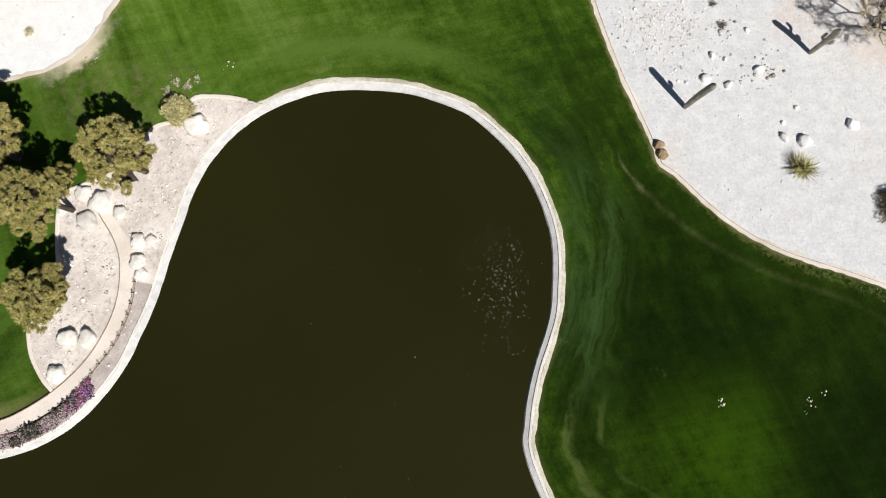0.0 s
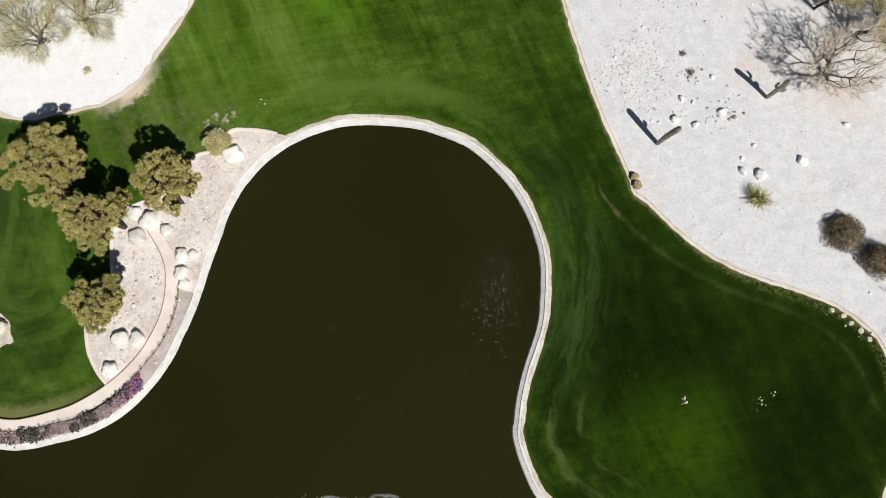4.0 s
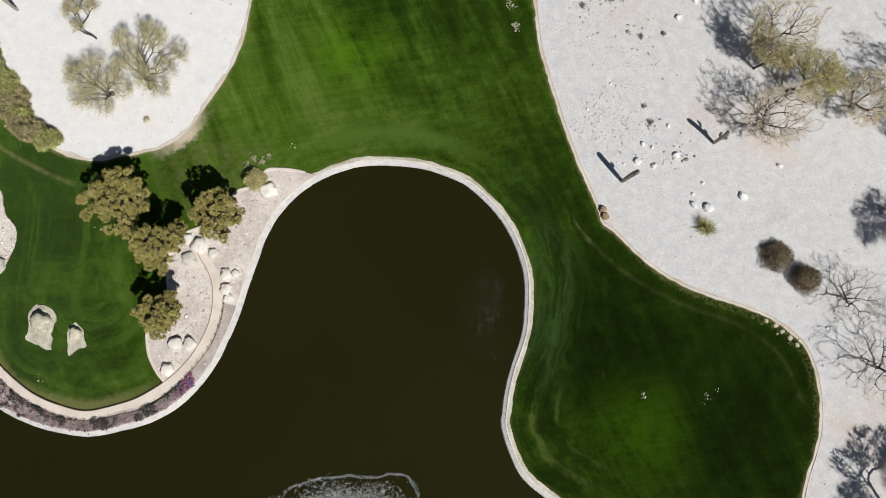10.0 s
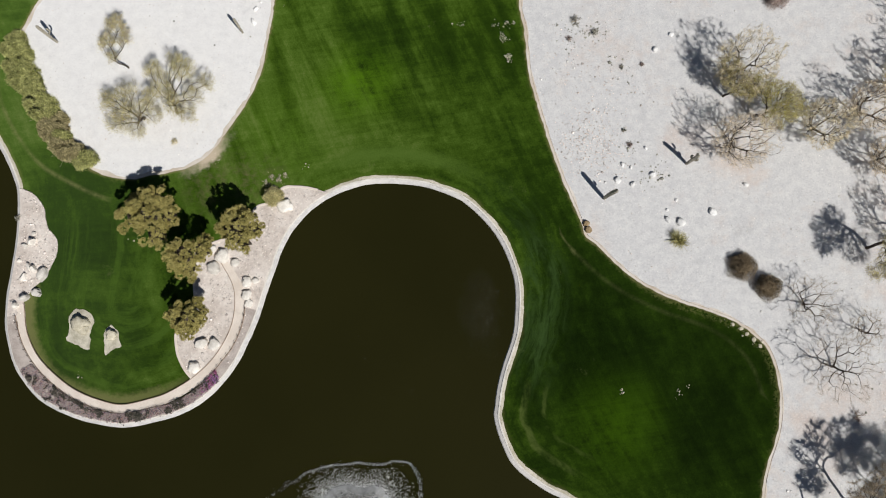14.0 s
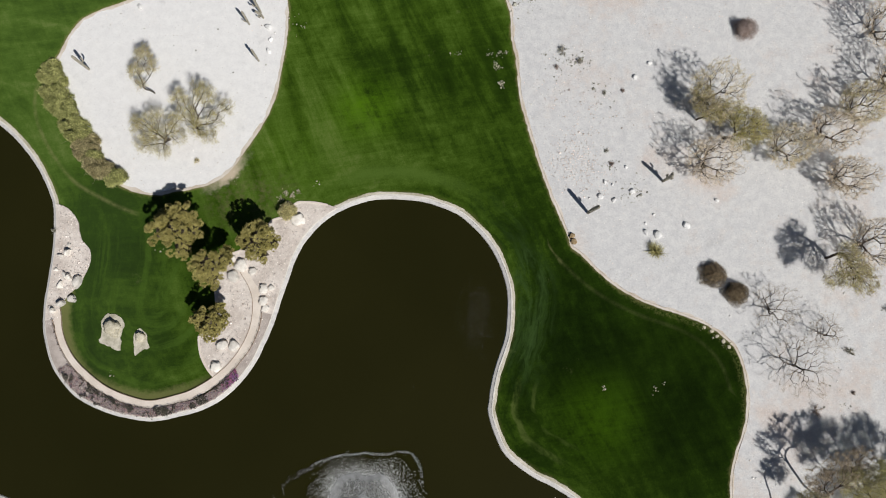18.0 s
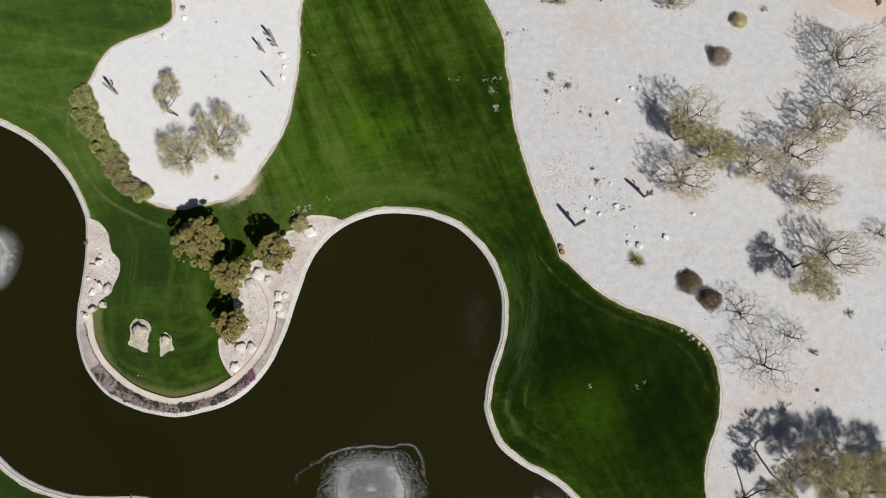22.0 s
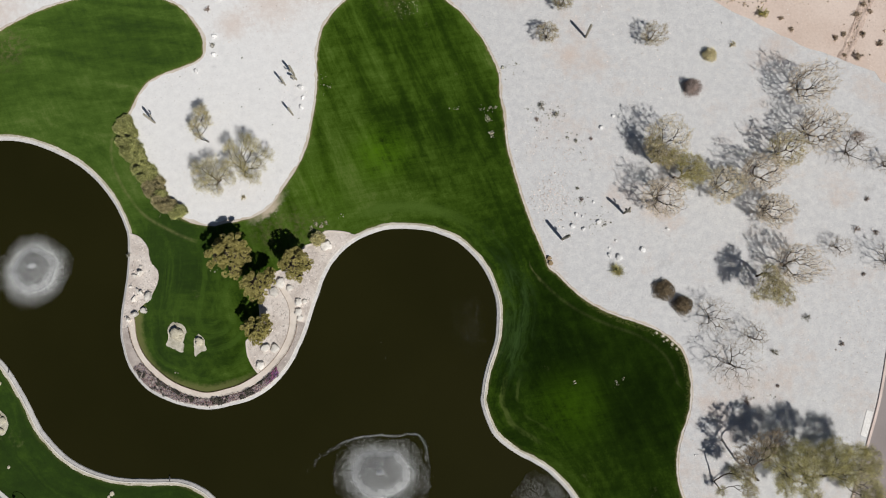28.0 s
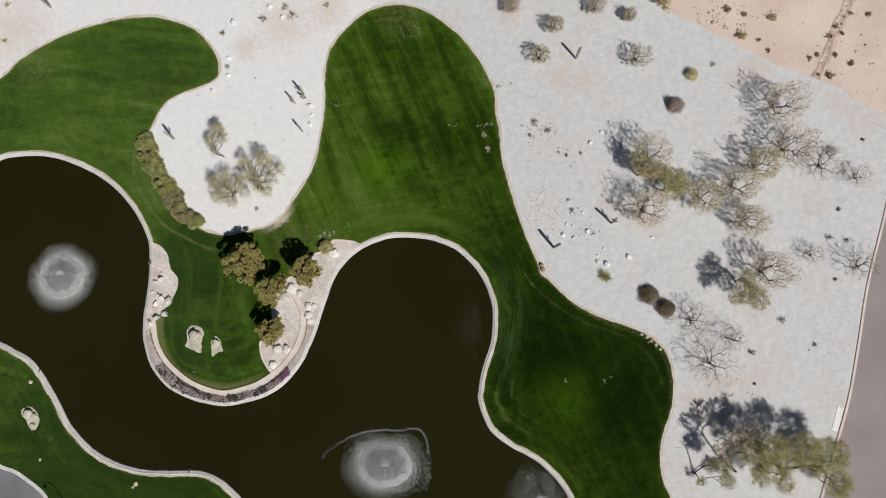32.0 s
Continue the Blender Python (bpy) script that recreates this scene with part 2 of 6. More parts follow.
    off = n.math("ABSOLUTE", n.math("SUBTRACT", far, 4.0))
    off2 = n.math("ABSOLUTE", n.math("SUBTRACT", far, 6.4))
    band = n.math("MULTIPLY", band, n.math("ADD", n.span(off, 0.6, 0.2, 0.0, 1.0), n.span(off2, 0.4, 0.1, 0.0, 0.75)))
    c = n.mix(n.math("MULTIPLY", band, n.span(n.math("ADD", streak, n.math("MULTIPLY", mid, 0.5)), 0.6, 0.95)), c, (0.095, 0.13, 0.03))
    # a lighter arc of turf round the northern bank
    arc = n.math("ABSOLUTE", n.math("SUBTRACT", far, 4.3))
    arc = n.math("MULTIPLY", n.span(arc, 1.5, 0.2, 0.0, 1.0), spot((-6, 23), 5, 13, 1.0))
    c = n.mix(n.math("MULTIPLY", arc, n.span(n.math("ADD", streak, n.math("MULTIPLY", fine, 0.5)), 0.45, 0.9)), c, (0.075, 0.13, 0.02))
    # mowing rings and a straw-coloured edge on the peninsula
    pen = spot((-44.5, 1), 10, 17, 1.0)
    rings = n.noise(1.0, 4, 0.62, n.join(n.math("MULTIPLY", n.math("ADD", shore, n.math("MULTIPLY", warp, 1.5)), 0.8), n.math("MULTIPLY", along, 0.03)), 0.5)
    rings = n.math("MULTIPLY", n.span(rings, 0.47, 0.66), n.span(n.math("ADD", mid, n.math("MULTIPLY", fine, 0.6)), 0.55, 1.0, 0.35, 0.9))
    c = n.mix(n.math("MULTIPLY", pen, rings), c, (0.055, 0.104, 0.014))
    edge = n.span(n.math("ADD", shore, n.math("MULTIPLY", n.noise(1.3, 6, 0.75), 1.6)), 5.3, 4.2, 0.0, 0.75)
    c = n.mix(n.math("MULTIPLY", pen, edge), c, (0.17, 0.17, 0.065))
    # sage-coloured mower drifts beside the eastern bank
    drift = n.noise(1.0, 6, 0.68, n.join(n.math("MULTIPLY", sh, 0.6), n.math("MULTIPLY", along, 0.13)), 0.7)
    drift = n.math("MULTIPLY", n.span(drift, 0.38, 0.74), n.math("ADD", spot((11, 3.5), 4, 13, 0.9), spot((11, 18), 0, 10, 0.45)))
    drift = n.math("MULTIPLY", drift, n.span(n.math("ADD", shore, n.math("MULTIPLY", mid, 2.0)), 9.0, 5.5))
    c = n.mix(drift, c, (0.054, 0.102, 0.026))
    bare = n.math("MULTIPLY", spot((-31.6, 23.6), 0, 5, 1.0), n.span(n.math("ADD", border, n.math("MULTIPLY", n.noise(1.1, 6, 0.75), 2.4)), 2.9, 1.9, 0.0, 0.95))
    # trampled, dusty turf beside the pines
    tramp = n.math("ADD", n.math("ADD", spot((-30, 19.5), 0, 7, 0.6), spot((-24, 20.3), 0, 5, 0.45)), n.math("ADD", spot((-9.5, 65), 1, 7, 0.6), spot((-81, 53), 0, 6, 0.7)))
    c = n.mix(n.math("MULTIPLY", tramp, n.span(n.noise(0.9, 6, 0.75), 0.42, 0.66)), c, (0.13, 0.12, 0.055))
    wear = n.math("MULTIPLY", n.attr("wear"), n.span(n.math("ADD", mid, n.math("MULTIPLY", fine, 0.4)), 0.55, 0.85, 0.25, 1.0))
    c = n.mix(n.math("MULTIPLY", wear, 0.7), c, (0.16, 0.165, 0.065))
    # dry straw-coloured rims
    east_rim = n.math("MULTIPLY", n.span(x, 20, 30), n.span(y, -14, -4))
    tufty = n.span(n.math("ADD", n.math("SUBTRACT", border, n.math("MULTIPLY", east_rim, 0.55)), n.math("MULTIPLY", n.noise(1.6, 6, 0.8), 3.2)), 2.3, 1.7, 0.0, 0.75)
    c = n.mix(n.math("MULTIPLY", tufty, n.span(n.noise(3.2, 5, 0.8), 0.46, 0.58)), c, (0.14, 0.155, 0.045))
    dry = n.span(n.math("ADD", border, n.math("MULTIPLY", mid, 1.2)), 0.95, 0.55, 0.0, 0.7)
    c = n.mix(dry, c, (0.19, 0.175, 0.075))
    wet = n.span(n.math("ADD", shore, n.math("MULTIPLY", mid, 1.6)), 2.3, 1.5, 0.0, 0.5)
    c = n.mix(wet, c, (0.15, 0.155, 0.05))
    c = n.mix(bare, c, (0.52, 0.44, 0.34))
    worn = n.span(n.math("ADD", n.noise(0.16, 5, 0.7), n.math("MULTIPLY", fine, 0.15)), 0.72, 0.82, 0, 0.5)
    c = n.mix(worn, c, (0.12, 0.14, 0.05))
    return n.done(c, n.math("ADD", fine, mid), 0.7, 0.08)


def water_material():
    n = Nodes("pond_water", 0.12, 0.5)
    f = n.noise(0.03, 3)
    c = n.mix(n.span(f, 0.3, 0.7), (0.0143, 0.0136, 0.0028), (0.0175, 0.0164, 0.0036))
    n.b.inputs["IOR"].default_value = 1.33
    return n.done(c, n.noise(1.6, 3, 0.5), 0.04, 0.05)


def concrete_material():
    n = Nodes("pond_edge_concrete", 0.9, 0.2)
    f, g, t = n.noise(1.6, 6, 0.7), n.noise(9, 5, 0.75), n.noise(0.16, 4, 0.65)
    c = n.mix(n.span(f, 0.35, 0.65), (0.48, 0.465, 0.455), (0.61, 0.595, 0.575))
    c = n.mix(n.span(g, 0.54, 0.72, 0, 0.45), c, (0.30, 0.285, 0.27))
    c = n.mix(n.span(t, 0.45, 0.62, 0, 0.5), c, (0.66, 0.63, 0.59))
    return n.done(c, g, 0.5, 0.03)


GRAVEL, WATER, CONCRETE = gravel_material(), water_material(), concrete_material()
COPING = plain("kerb_coping", (0.56, 0.53, 0.48), (0.74, 0.71, 0.66), 0.5, 7, 0.9, 0.2, 0.4)
FRINGE = plain("dry_bank_soil", (0.38, 0.35, 0.25), (0.66, 0.61, 0.52), 0.35, 4, 0.95, 0.1, 0.7, 0.04, grit=0.4)
EDGE = plain("edging_soil", (0.52, 0.44, 0.35), (0.70, 0.65, 0.59), 0.35, 5, 0.95, 0.1, 0.6, grit=0.35)
HEADER = plain("header_board", (0.20, 0.14, 0.10), (0.36, 0.27, 0.2), 1.5, 12)
BED = plain("pink_gravel_bed", (0.53, 0.46, 0.41), (0.73, 0.665, 0.61), 0.45, 6, 0.95, 0.1, 0.9, 0.06, grit=0.75, grit_scale=3.0)
STRIP = plain("mulch_strip", (0.36, 0.31, 0.28), (0.52, 0.46, 0.42), 0.8, 7, 0.95, 0.1, 0.7, 0.04, grit=0.5)
TRAIL = plain("beige_path", (0.62, 0.54, 0.465), (0.74, 0.665, 0.59), 0.4, 7, 0.95, 0.1, 0.4, grit=0.2)
SAND = plain("bare_sand", (0.34, 0.315, 0.24), (0.64, 0.60, 0.50), 0.9, 5, 0.95, 0.1, 0.7, 0.05, grit=0.35)
PEACH = plain("bare_peach_dirt", (0.61, 0.485, 0.41), (0.72, 0.60, 0.525), 0.10, 2.2, 0.95, 0.1, 0.5, 0.04, grit=0.3, grit_scale=2.5)
DITCH = plain("ditch_soil", (0.43, 0.32, 0.265), (0.66, 0.53, 0.45), 0.4, 2.5, 0.95, 0.1, 0.8, 0.06, grit=0.5, grit_scale=2.0)
ASPHALT = plain("worn_asphalt", (0.27, 0.235, 0.225), (0.33, 0.29, 0.28), 0.08, 9, 0.9, 0.2, 0.3)
GREYLOT = plain("grey_asphalt", (0.15, 0.15, 0.155), (0.21, 0.21, 0.215), 0.2, 9, 0.9, 0.2, 0.3)
KERB = plain("pink_concrete", (0.58, 0.47, 0.42), (0.70, 0.59, 0.54), 0.4, 7)
WHITEKERB = plain("pale_kerb_concrete", (0.5, 0.49, 0.46), (0.68, 0.67, 0.63), 0.5, 7)
BOULDER = plain("cream_boulder", (0.60, 0.56, 0.50), (0.82, 0.78, 0.72), 0.9, 6, 0.9, 0.2, 0.8, 0.08, per_object=0.12)
WHITE_BOULDER = plain("white_boulder", (0.70, 0.69, 0.67), (0.88, 0.87, 0.85), 0.9, 6, 0.9, 0.2, 0.8, 0.08, per_object=0.1)
BROWN_BOULDER = plain("brown_boulder", (0.22, 0.15, 0.08), (0.42, 0.32, 0.19), 1.2, 6, 0.9, 0.2, 0.8, 0.08)
SANDSTONE = plain("bunker_sandstone", (0.42, 0.38, 0.28), (0.66, 0.61, 0.49), 0.9, 6, 0.9, 0.2, 0.8, 0.08, per_object=0.1)
PINKSTONE = plain("pinkish_stones", (0.58, 0.48, 0.42), (0.80, 0.74, 0.70), 2.0, 12, 0.9, 0.2, 0.5, per_island=0.4)
VIOLET = plain("violet_blossom", (0.22, 0.15, 0.36), (0.46, 0.13, 0.22), 1.2, 3, 0.8, 0.2, per_island=0.5)
DRYTUFT = plain("grey_dry_tufts", (0.24, 0.24, 0.19), (0.40, 0.39, 0.33), 1.5, 8, 0.95, 0.1, per_island=0.3)
STONES = plain("loose_stones", (0.52, 0.44, 0.39), (0.80, 0.76, 0.72), 2.0, 12, 0.9, 0.2, 0.5, per_island=0.35)
PALESTONE = plain("white_stones", (0.72, 0.70, 0.67), (0.88, 0.86, 0.83), 2.0, 12, 0.9, 0.2, 0.5, per_island=0.12)
CHALK = plain("chalky_turf_scars", (0.40, 0.36, 0.25), (0.62, 0.57, 0.45), 2.0, 10, 0.95, 0.1, per_island=0.2)
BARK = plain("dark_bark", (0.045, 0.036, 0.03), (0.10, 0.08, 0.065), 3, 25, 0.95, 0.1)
TWIG = plain("grey_twigs", (0.30, 0.245, 0.185), (0.50, 0.425, 0.325), 2, 12, 0.95, 0.1, per_island=0.3)
HAZE = plain("tan_twiglets", (0.58, 0.48, 0.35), (0.80, 0.69, 0.53), 0.6, 5, 0.95, 0.1, per_island=0.35)
OLIVE_LEAF = plain("yellow_green_leaves", (0.36, 0.33, 0.095), (0.60, 0.54, 0.20), 0.5, 4, 0.85, 0.2, per_island=0.4)
PALE_OLIVE = plain("pale_olive_leaves", (0.34, 0.315, 0.125), (0.58, 0.535, 0.26), 0.5, 4, 0.85, 0.2, per_island=0.4)
YELLOW_OLIVE = plain("yellow_olive_leaves", (0.36, 0.32, 0.12), (0.60, 0.54, 0.25), 0.5, 4, 0.85, 0.2, per_island=0.4)
DUSTY_LEAF = plain("dusty_olive_leaves", (0.48, 0.425, 0.24), (0.74, 0.66, 0.43), 0.5, 4, 0.85, 0.2, per_island=0.4)
STRAW_LEAF = plain("straw_olive_leaves", (0.38, 0.345, 0.15), (0.64, 0.575, 0.30), 0.5, 4, 0.85, 0.2, per_island=0.4)
PINE_LEAF = plain("pine_needles", (0.24, 0.21, 0.062), (0.50, 0.44, 0.165), 1.2, 7, 0.85, 0.15, 1.0, 0.1, per_island=0.18)
HEDGE_LEAF = plain("hedge_leaves", (0.17, 0.18, 0.055), (0.52, 0.52, 0.21), 0.5, 4, 0.8, 0.25, per_island=0.45)
RUST_LEAF = plain("rusty_hedge_leaves", (0.22, 0.19, 0.09), (0.50, 0.44, 0.24), 0.5, 4, 0.85, 0.2, per_island=0.45)
BROWN_LEAF = plain("brown_bush_twigs", (0.12, 0.09, 0.055), (0.29, 0.225, 0.145), 0.9, 6, 0.9, 0.15, per_island=0.5)
DRY_LEAF = plain("dry_desert_twigs", (0.38, 0.30, 0.22), (0.62, 0.50, 0.38), 0.9, 6, 0.9, 0.15, per_island=0.4)
PURPLE_LEAF = plain("greyish_bush_twigs", (0.26, 0.205, 0.18), (0.46, 0.37, 0.33), 0.9, 6, 0.9, 0.15, per_island=0.4)
SAGUARO = plain("saguaro_skin", (0.22, 0.205, 0.16), (0.42, 0.39, 0.32), 1.2, 8, 0.8, 0.25)
YUCCA = plain("yucca_blades", (0.26, 0.235, 0.085), (0.46, 0.42, 0.2), 1.2, 8, 0.75, 0.25, per_island=0.4)
POST = plain("dark_post_wood", (0.05, 0.038, 0.03), (0.11, 0.085, 0.065), 4, 30)
ROPE = plain("dark_rope", (0.035, 0.03, 0.027), (0.07, 0.06, 0.052), 6, 40)
METAL = plain("dark_metal", (0.04, 0.04, 0.04), (0.07, 0.07, 0.07), 3, 20, 0.5, 0.5)
GLASS = plain("lamp_lens", (0.6, 0.6, 0.57), (0.7, 0.7, 0.67), 3, 20, 0.3, 0.5)
SPRAY = plain("white_spray", (0.74, 0.76, 0.77), (0.84, 0.85, 0.86), 2, 10, 0.4, 0.5)
FOAM = plain("pond_foam_flecks", (0.60, 0.61, 0.60), (0.84, 0.85, 0.84), 2, 10, 0.6, 0.4, per_island=0.4)
PLANT = plain("low_bedding_leaves", (0.045, 0.045, 0.035), (0.13, 0.115, 0.095), 2, 10, 0.9, 0.15, per_island=0.4)


def blossom_material():
    n = Nodes("mixed_blossom", 0.8, 0.2)
    c = n.ramp(n.math("ADD", n.math("MULTIPLY", n.island(), 0.45), n.math("MULTIPLY", n.span(n.noise(1.3, 3), 0.3, 0.7), 0.55)),
               [(0.12, (0.20, 0.16, 0.19)), (0.30, (0.44, 0.25, 0.24)), (0.42, (0.54, 0.45, 0.41)), (0.55, (0.24, 0.20, 0.29)),
                (0.64, (0.50, 0.41, 0.36)), (0.78, (0.12, 0.10, 0.10)), (0.90, (0.46, 0.21, 0.2))])
    n.t.nodes["Color Ramp"].color_ramp.interpolation = "CONSTANT"
    return n.done(c)


BLOSSOM = blossom_material()


def veil_material():
    """Fine falling spray: white, mostly see-through, in radial streaks that thicken towards the rim."""
    n = Nodes("spray_sheet", 0.6, 0.3)
    out, ray = n.attr("out"), n.attr("round")
    grain = n.noise(1.4, 5, 0.7)
    a = n.math("ADD", n.span(out, 0.5, 0.82, 0.24, 0.52), n.span(out, 0.22, 0.0, 0.0, 0.3))
    a = n.math("MULTIPLY", a, n.span(out, 1.0, 0.84))
    a = n.math("MULTIPLY", a, n.math("ADD", 0.4, n.math("ADD", n.math("MULTIPLY", grain, 0.75), n.math("MULTIPLY", ray, 0.1))))
    n.put(n.b.inputs["Alpha"], a)
    return n.done(n.mix(grain, (0.68, 0.69, 0.69), (0.8, 0.81, 0.81)))


VEIL = veil_material()


# ---- mesh helpers ----
def obj(name, data, material, parent=None, smooth=False):
    ob = new(name, data)
    if material:
        data.materials.append(material)
    if smooth:
        data.shade_smooth()
    if parent:
        ob.parent = parent
    return ob


def raw(name, verts, faces, material, parent=None, smooth=False):
    me = bpy.data.meshes.new(name)
    me.from_pydata([tuple(map(float, v)) for v in verts], [], [tuple(map(int, q)) for q in faces])
    me.update()
    return obj(name, me, material, parent, smooth)


def part(name, bm, material, parent, label="", smooth=False):
    me = bpy.data.meshes.new(name)
    bm.to_mesh(me)
    bm.free()
    ob = obj(name, me, material, parent, smooth)
    return tagged(ob, label) if label else ob


def quick(name, verts, sides, material, parent=None):
    """A mesh of many loose polygons of one size: verts is (n, sides, 3)."""
    verts = np.asarray(verts, dtype=np.float32)
    count = len(verts)
    me = bpy.data.meshes.new(name)
    me.vertices.add(count * sides)
    me.vertices.foreach_set("co", verts.ravel())
    me.loops.add(count * sides)
    me.loops.foreach_set("vertex_index", np.arange(count * sides, dtype=np.int32))
    me.polygons.add(count)
    me.polygons.foreach_set("loop_start", np.arange(0, count * sides, sides, dtype=np.int32))
    me.update(calc_edges=True)
    return obj(name, me, material, parent)


def thing(name, at, label, category, group="", kind="", turn=0.0, size=1.0):
    ob = new(name)
    ob.empty_display_size = 0.2
    ob.matrix_basis = pose(*at, 0, 0, turn) @ Matrix.Scale(size, 4)
    return tagged(ob, label, category, group, kind)


def smooth_line(points, step=0.6, closed=False):
    """A Catmull-Rom line through the plan points, cut into even steps."""
    p = np.array(points, float)
    k = len(p)
    out = []
    for i in range(k if closed else k - 1):
        if closed:
            a, b, c, d = p[(i - 1) % k], p[i], p[(i + 1) % k], p[(i + 2) % k]
        else:
            a, b, c, d = p[max(i - 1, 0)], p[i], p[i + 1], p[min(i + 2, k - 1)]
        m = max(2, int(np.linalg.norm(c - b) / 0.15))
        t = (np.arange(m) / m)[:, None]
        out.append(0.5 * ((2 * b) + (c - a) * t + (2 * a - 5 * b + 4 * c - d) * t ** 2 + (3 * b - a - 3 * c + d) * t ** 3))
    out = np.concatenate(out + ([] if closed else [p[-1:]]))
    loop = np.concatenate([out, out[:1]]) if closed else out
    s = np.concatenate([[0], np.cumsum(np.linalg.norm(np.diff(loop, axis=0), axis=1))])
    n = max(3, int(s[-1] / step))
    q = np.linspace(0, s[-1], n + (0 if closed else 1), endpoint=not closed)
    return np.stack([np.interp(q, s, loop[:, 0]), np.interp(q, s, loop[:, 1])], 1)


def normals_of(line, closed=False):
    """Unit normals to the left of the line."""
    if closed:
        t = np.roll(line, -1, 0) - np.roll(line, 1, 0)
    else:
        t = np.gradient(line, axis=0)
    t = t / np.maximum(np.linalg.norm(t, axis=1), 1e-9)[:, None]
    return np.stack([-t[:, 1], t[:, 0]], 1)


def sweep(name, line, profile, material, closed=False, parent=None, ragged=0.0, smooth=False):
    """A profile of (offset to the left, height) drawn along a line in the plan."""
    nrm = normals_of(line, closed)
    k, n = len(profile), len(line)
    verts = []
    for i in range(n):
        for j, (o, z) in enumerate(profile):
            r = ragged * (noise.noise((line[i][0] * 0.7, line[i][1] * 0.7, j * 0.2)) + 0.5 * noise.noise((line[i][0] * 2.3, line[i][1] * 2.3, j * 0.3))) if 0 < j < k - 1 or j == k - 1 else 0.0
            verts.append((line[i][0] + nrm[i][0] * (o + r), line[i][1] + nrm[i][1] * (o + r), z))
    faces = []
    for i in range(n if closed else n - 1):
        a, b = i * k, ((i + 1) % n) * k
        faces += [(a + j + 1, a + j, b + j, b + j + 1) for j in range(k - 1)]
    return raw(name, verts, faces, material, parent, smooth)


def inside(poly, pts):
    """Which points lie inside a closed polygon."""
    p = np.asarray(poly)
    a, b = p, np.roll(p, -1, 0)
    res = np.zeros(len(pts), bool)
    for (x1, y1), (x2, y2) in zip(a, b):
        if y1 == y2:
            continue
        c = ((y1 > pts[:, 1]) != (y2 > pts[:, 1])) & (pts[:, 0] < (x2 - x1) * (pts[:, 1] - y1) / (y2 - y1) + x1)
        res ^= c
    return res


def near(line, pts):
    """Distance from each point to a line's points, and the nearest one's number."""
    d = np.empty(len(pts))
    w = np.empty(len(pts), int)
    for i in range(0, len(pts), 2000):
        q = pts[i:i + 2000]
        e = ((q[:, None, :] - line[None]) ** 2).sum(2)
        w[i:i + 2000] = e.argmin(1)
        d[i:i + 2000] = np.sqrt(e.min(1))
    return d, w


def fill(loops, keep, extra=None):
    """Triangles over all the loops, of which keep() picks some by their middles."""
    pts, edges = [], []
    for lp in loops:
        s = len(pts)
        pts += [Vector(v) for v in lp]
        edges += [(s + i, s + (i + 1) % len(lp)) for i in range(len(lp))]
    if extra is not None:
        pts += [Vector(v) for v in extra]
    v, _, f, *_ = delaunay_2d_cdt(pts, edges, [], 0, 1e-4)
    v = np.array([(q.x, q.y) for q in v])
    f = np.array([q for q in f if len(q) == 3])
    f = f[keep(v[f].mean(1))]
    used = np.unique(f)
    back = np.full(len(v), -1)
    back[used] = np.arange(len(used))
    return v[used], back[f]


def slab(name, v, f, top, bottom, material, parent=None):
    """A flat piece with edges that go down to bottom; top may vary from point to point."""
    top = np.broadcast_to(np.asarray(top, float), (len(v),))
    verts = [(x, y, z) for (x, y), z in zip(v, top)]
    faces = [tuple(q) for q in f]
    count = {}
    for q in f:
        for i in range(3):
            a, b = int(q[i]), int(q[(i + 1) % 3])
            count[(a, b)] = count.get((a, b), 0) + 1
    low = {}
    for (a, b) in count:
        if (b, a) not in count:
            for c in (a, b):
                if c not in low:
                    low[c] = len(verts)
                    verts.append((v[c][0], v[c][1], bottom))
            faces.append((b, a, low[a], low[b]))
    return raw(name, verts, faces, material, parent)


def grid_points(poly, step, margin=0.5):
    p = np.asarray(poly)
    x, y = np.meshgrid(np.arange(p[:, 0].min(), p[:, 0].max(), step), np.arange(p[:, 1].min(), p[:, 1].max(), step))
    rng = np.random.default_rng(3)
    q = np.stack([x.ravel(), y.ravel()], 1) + rng.uniform(-0.3, 0.3, (x.size, 2)) * step
    return q[inside(p, q)]


# ---- the plan ----
WATER_EAST = [(22.3, -26.6), (18.6, -21.8), (15.3, -19.5), (11.7, -17.7), (8.4, -15.1), (6.8, -11.9), (6.1, -9.5), (6.2, -8), (6.5, -5.8),
    (7.1, -3.3), (7.9, -1), (8.5, 1), (8.7, 3.1), (8.8, 5.5), (8.6, 7.8), (7.9, 10.2), (6.9, 12.4), (5.5, 14.5), (3.6, 16.5), (1.5, 18.1)]
WATER_NORTH = [(-0.9, 19.1), (-3.4, 19.8), (-6.3, 20.1), (-9.2, 20.1), (-11.9, 19.6), (-14.5, 18.6), (-16.9, 17.1), (-18.7, 15.4), (-20.3, 13.2),
    (-21.4, 10.7), (-22, 8.6), (-22.7, 6.4), (-23.3, 4.1), (-24, 1.7), (-25, -0.8), (-26, -3.1), (-27.3, -5.1), (-28.8, -6.9), (-30.7, -8.5),
    (-33.1, -9.8), (-35.8, -10.6)]
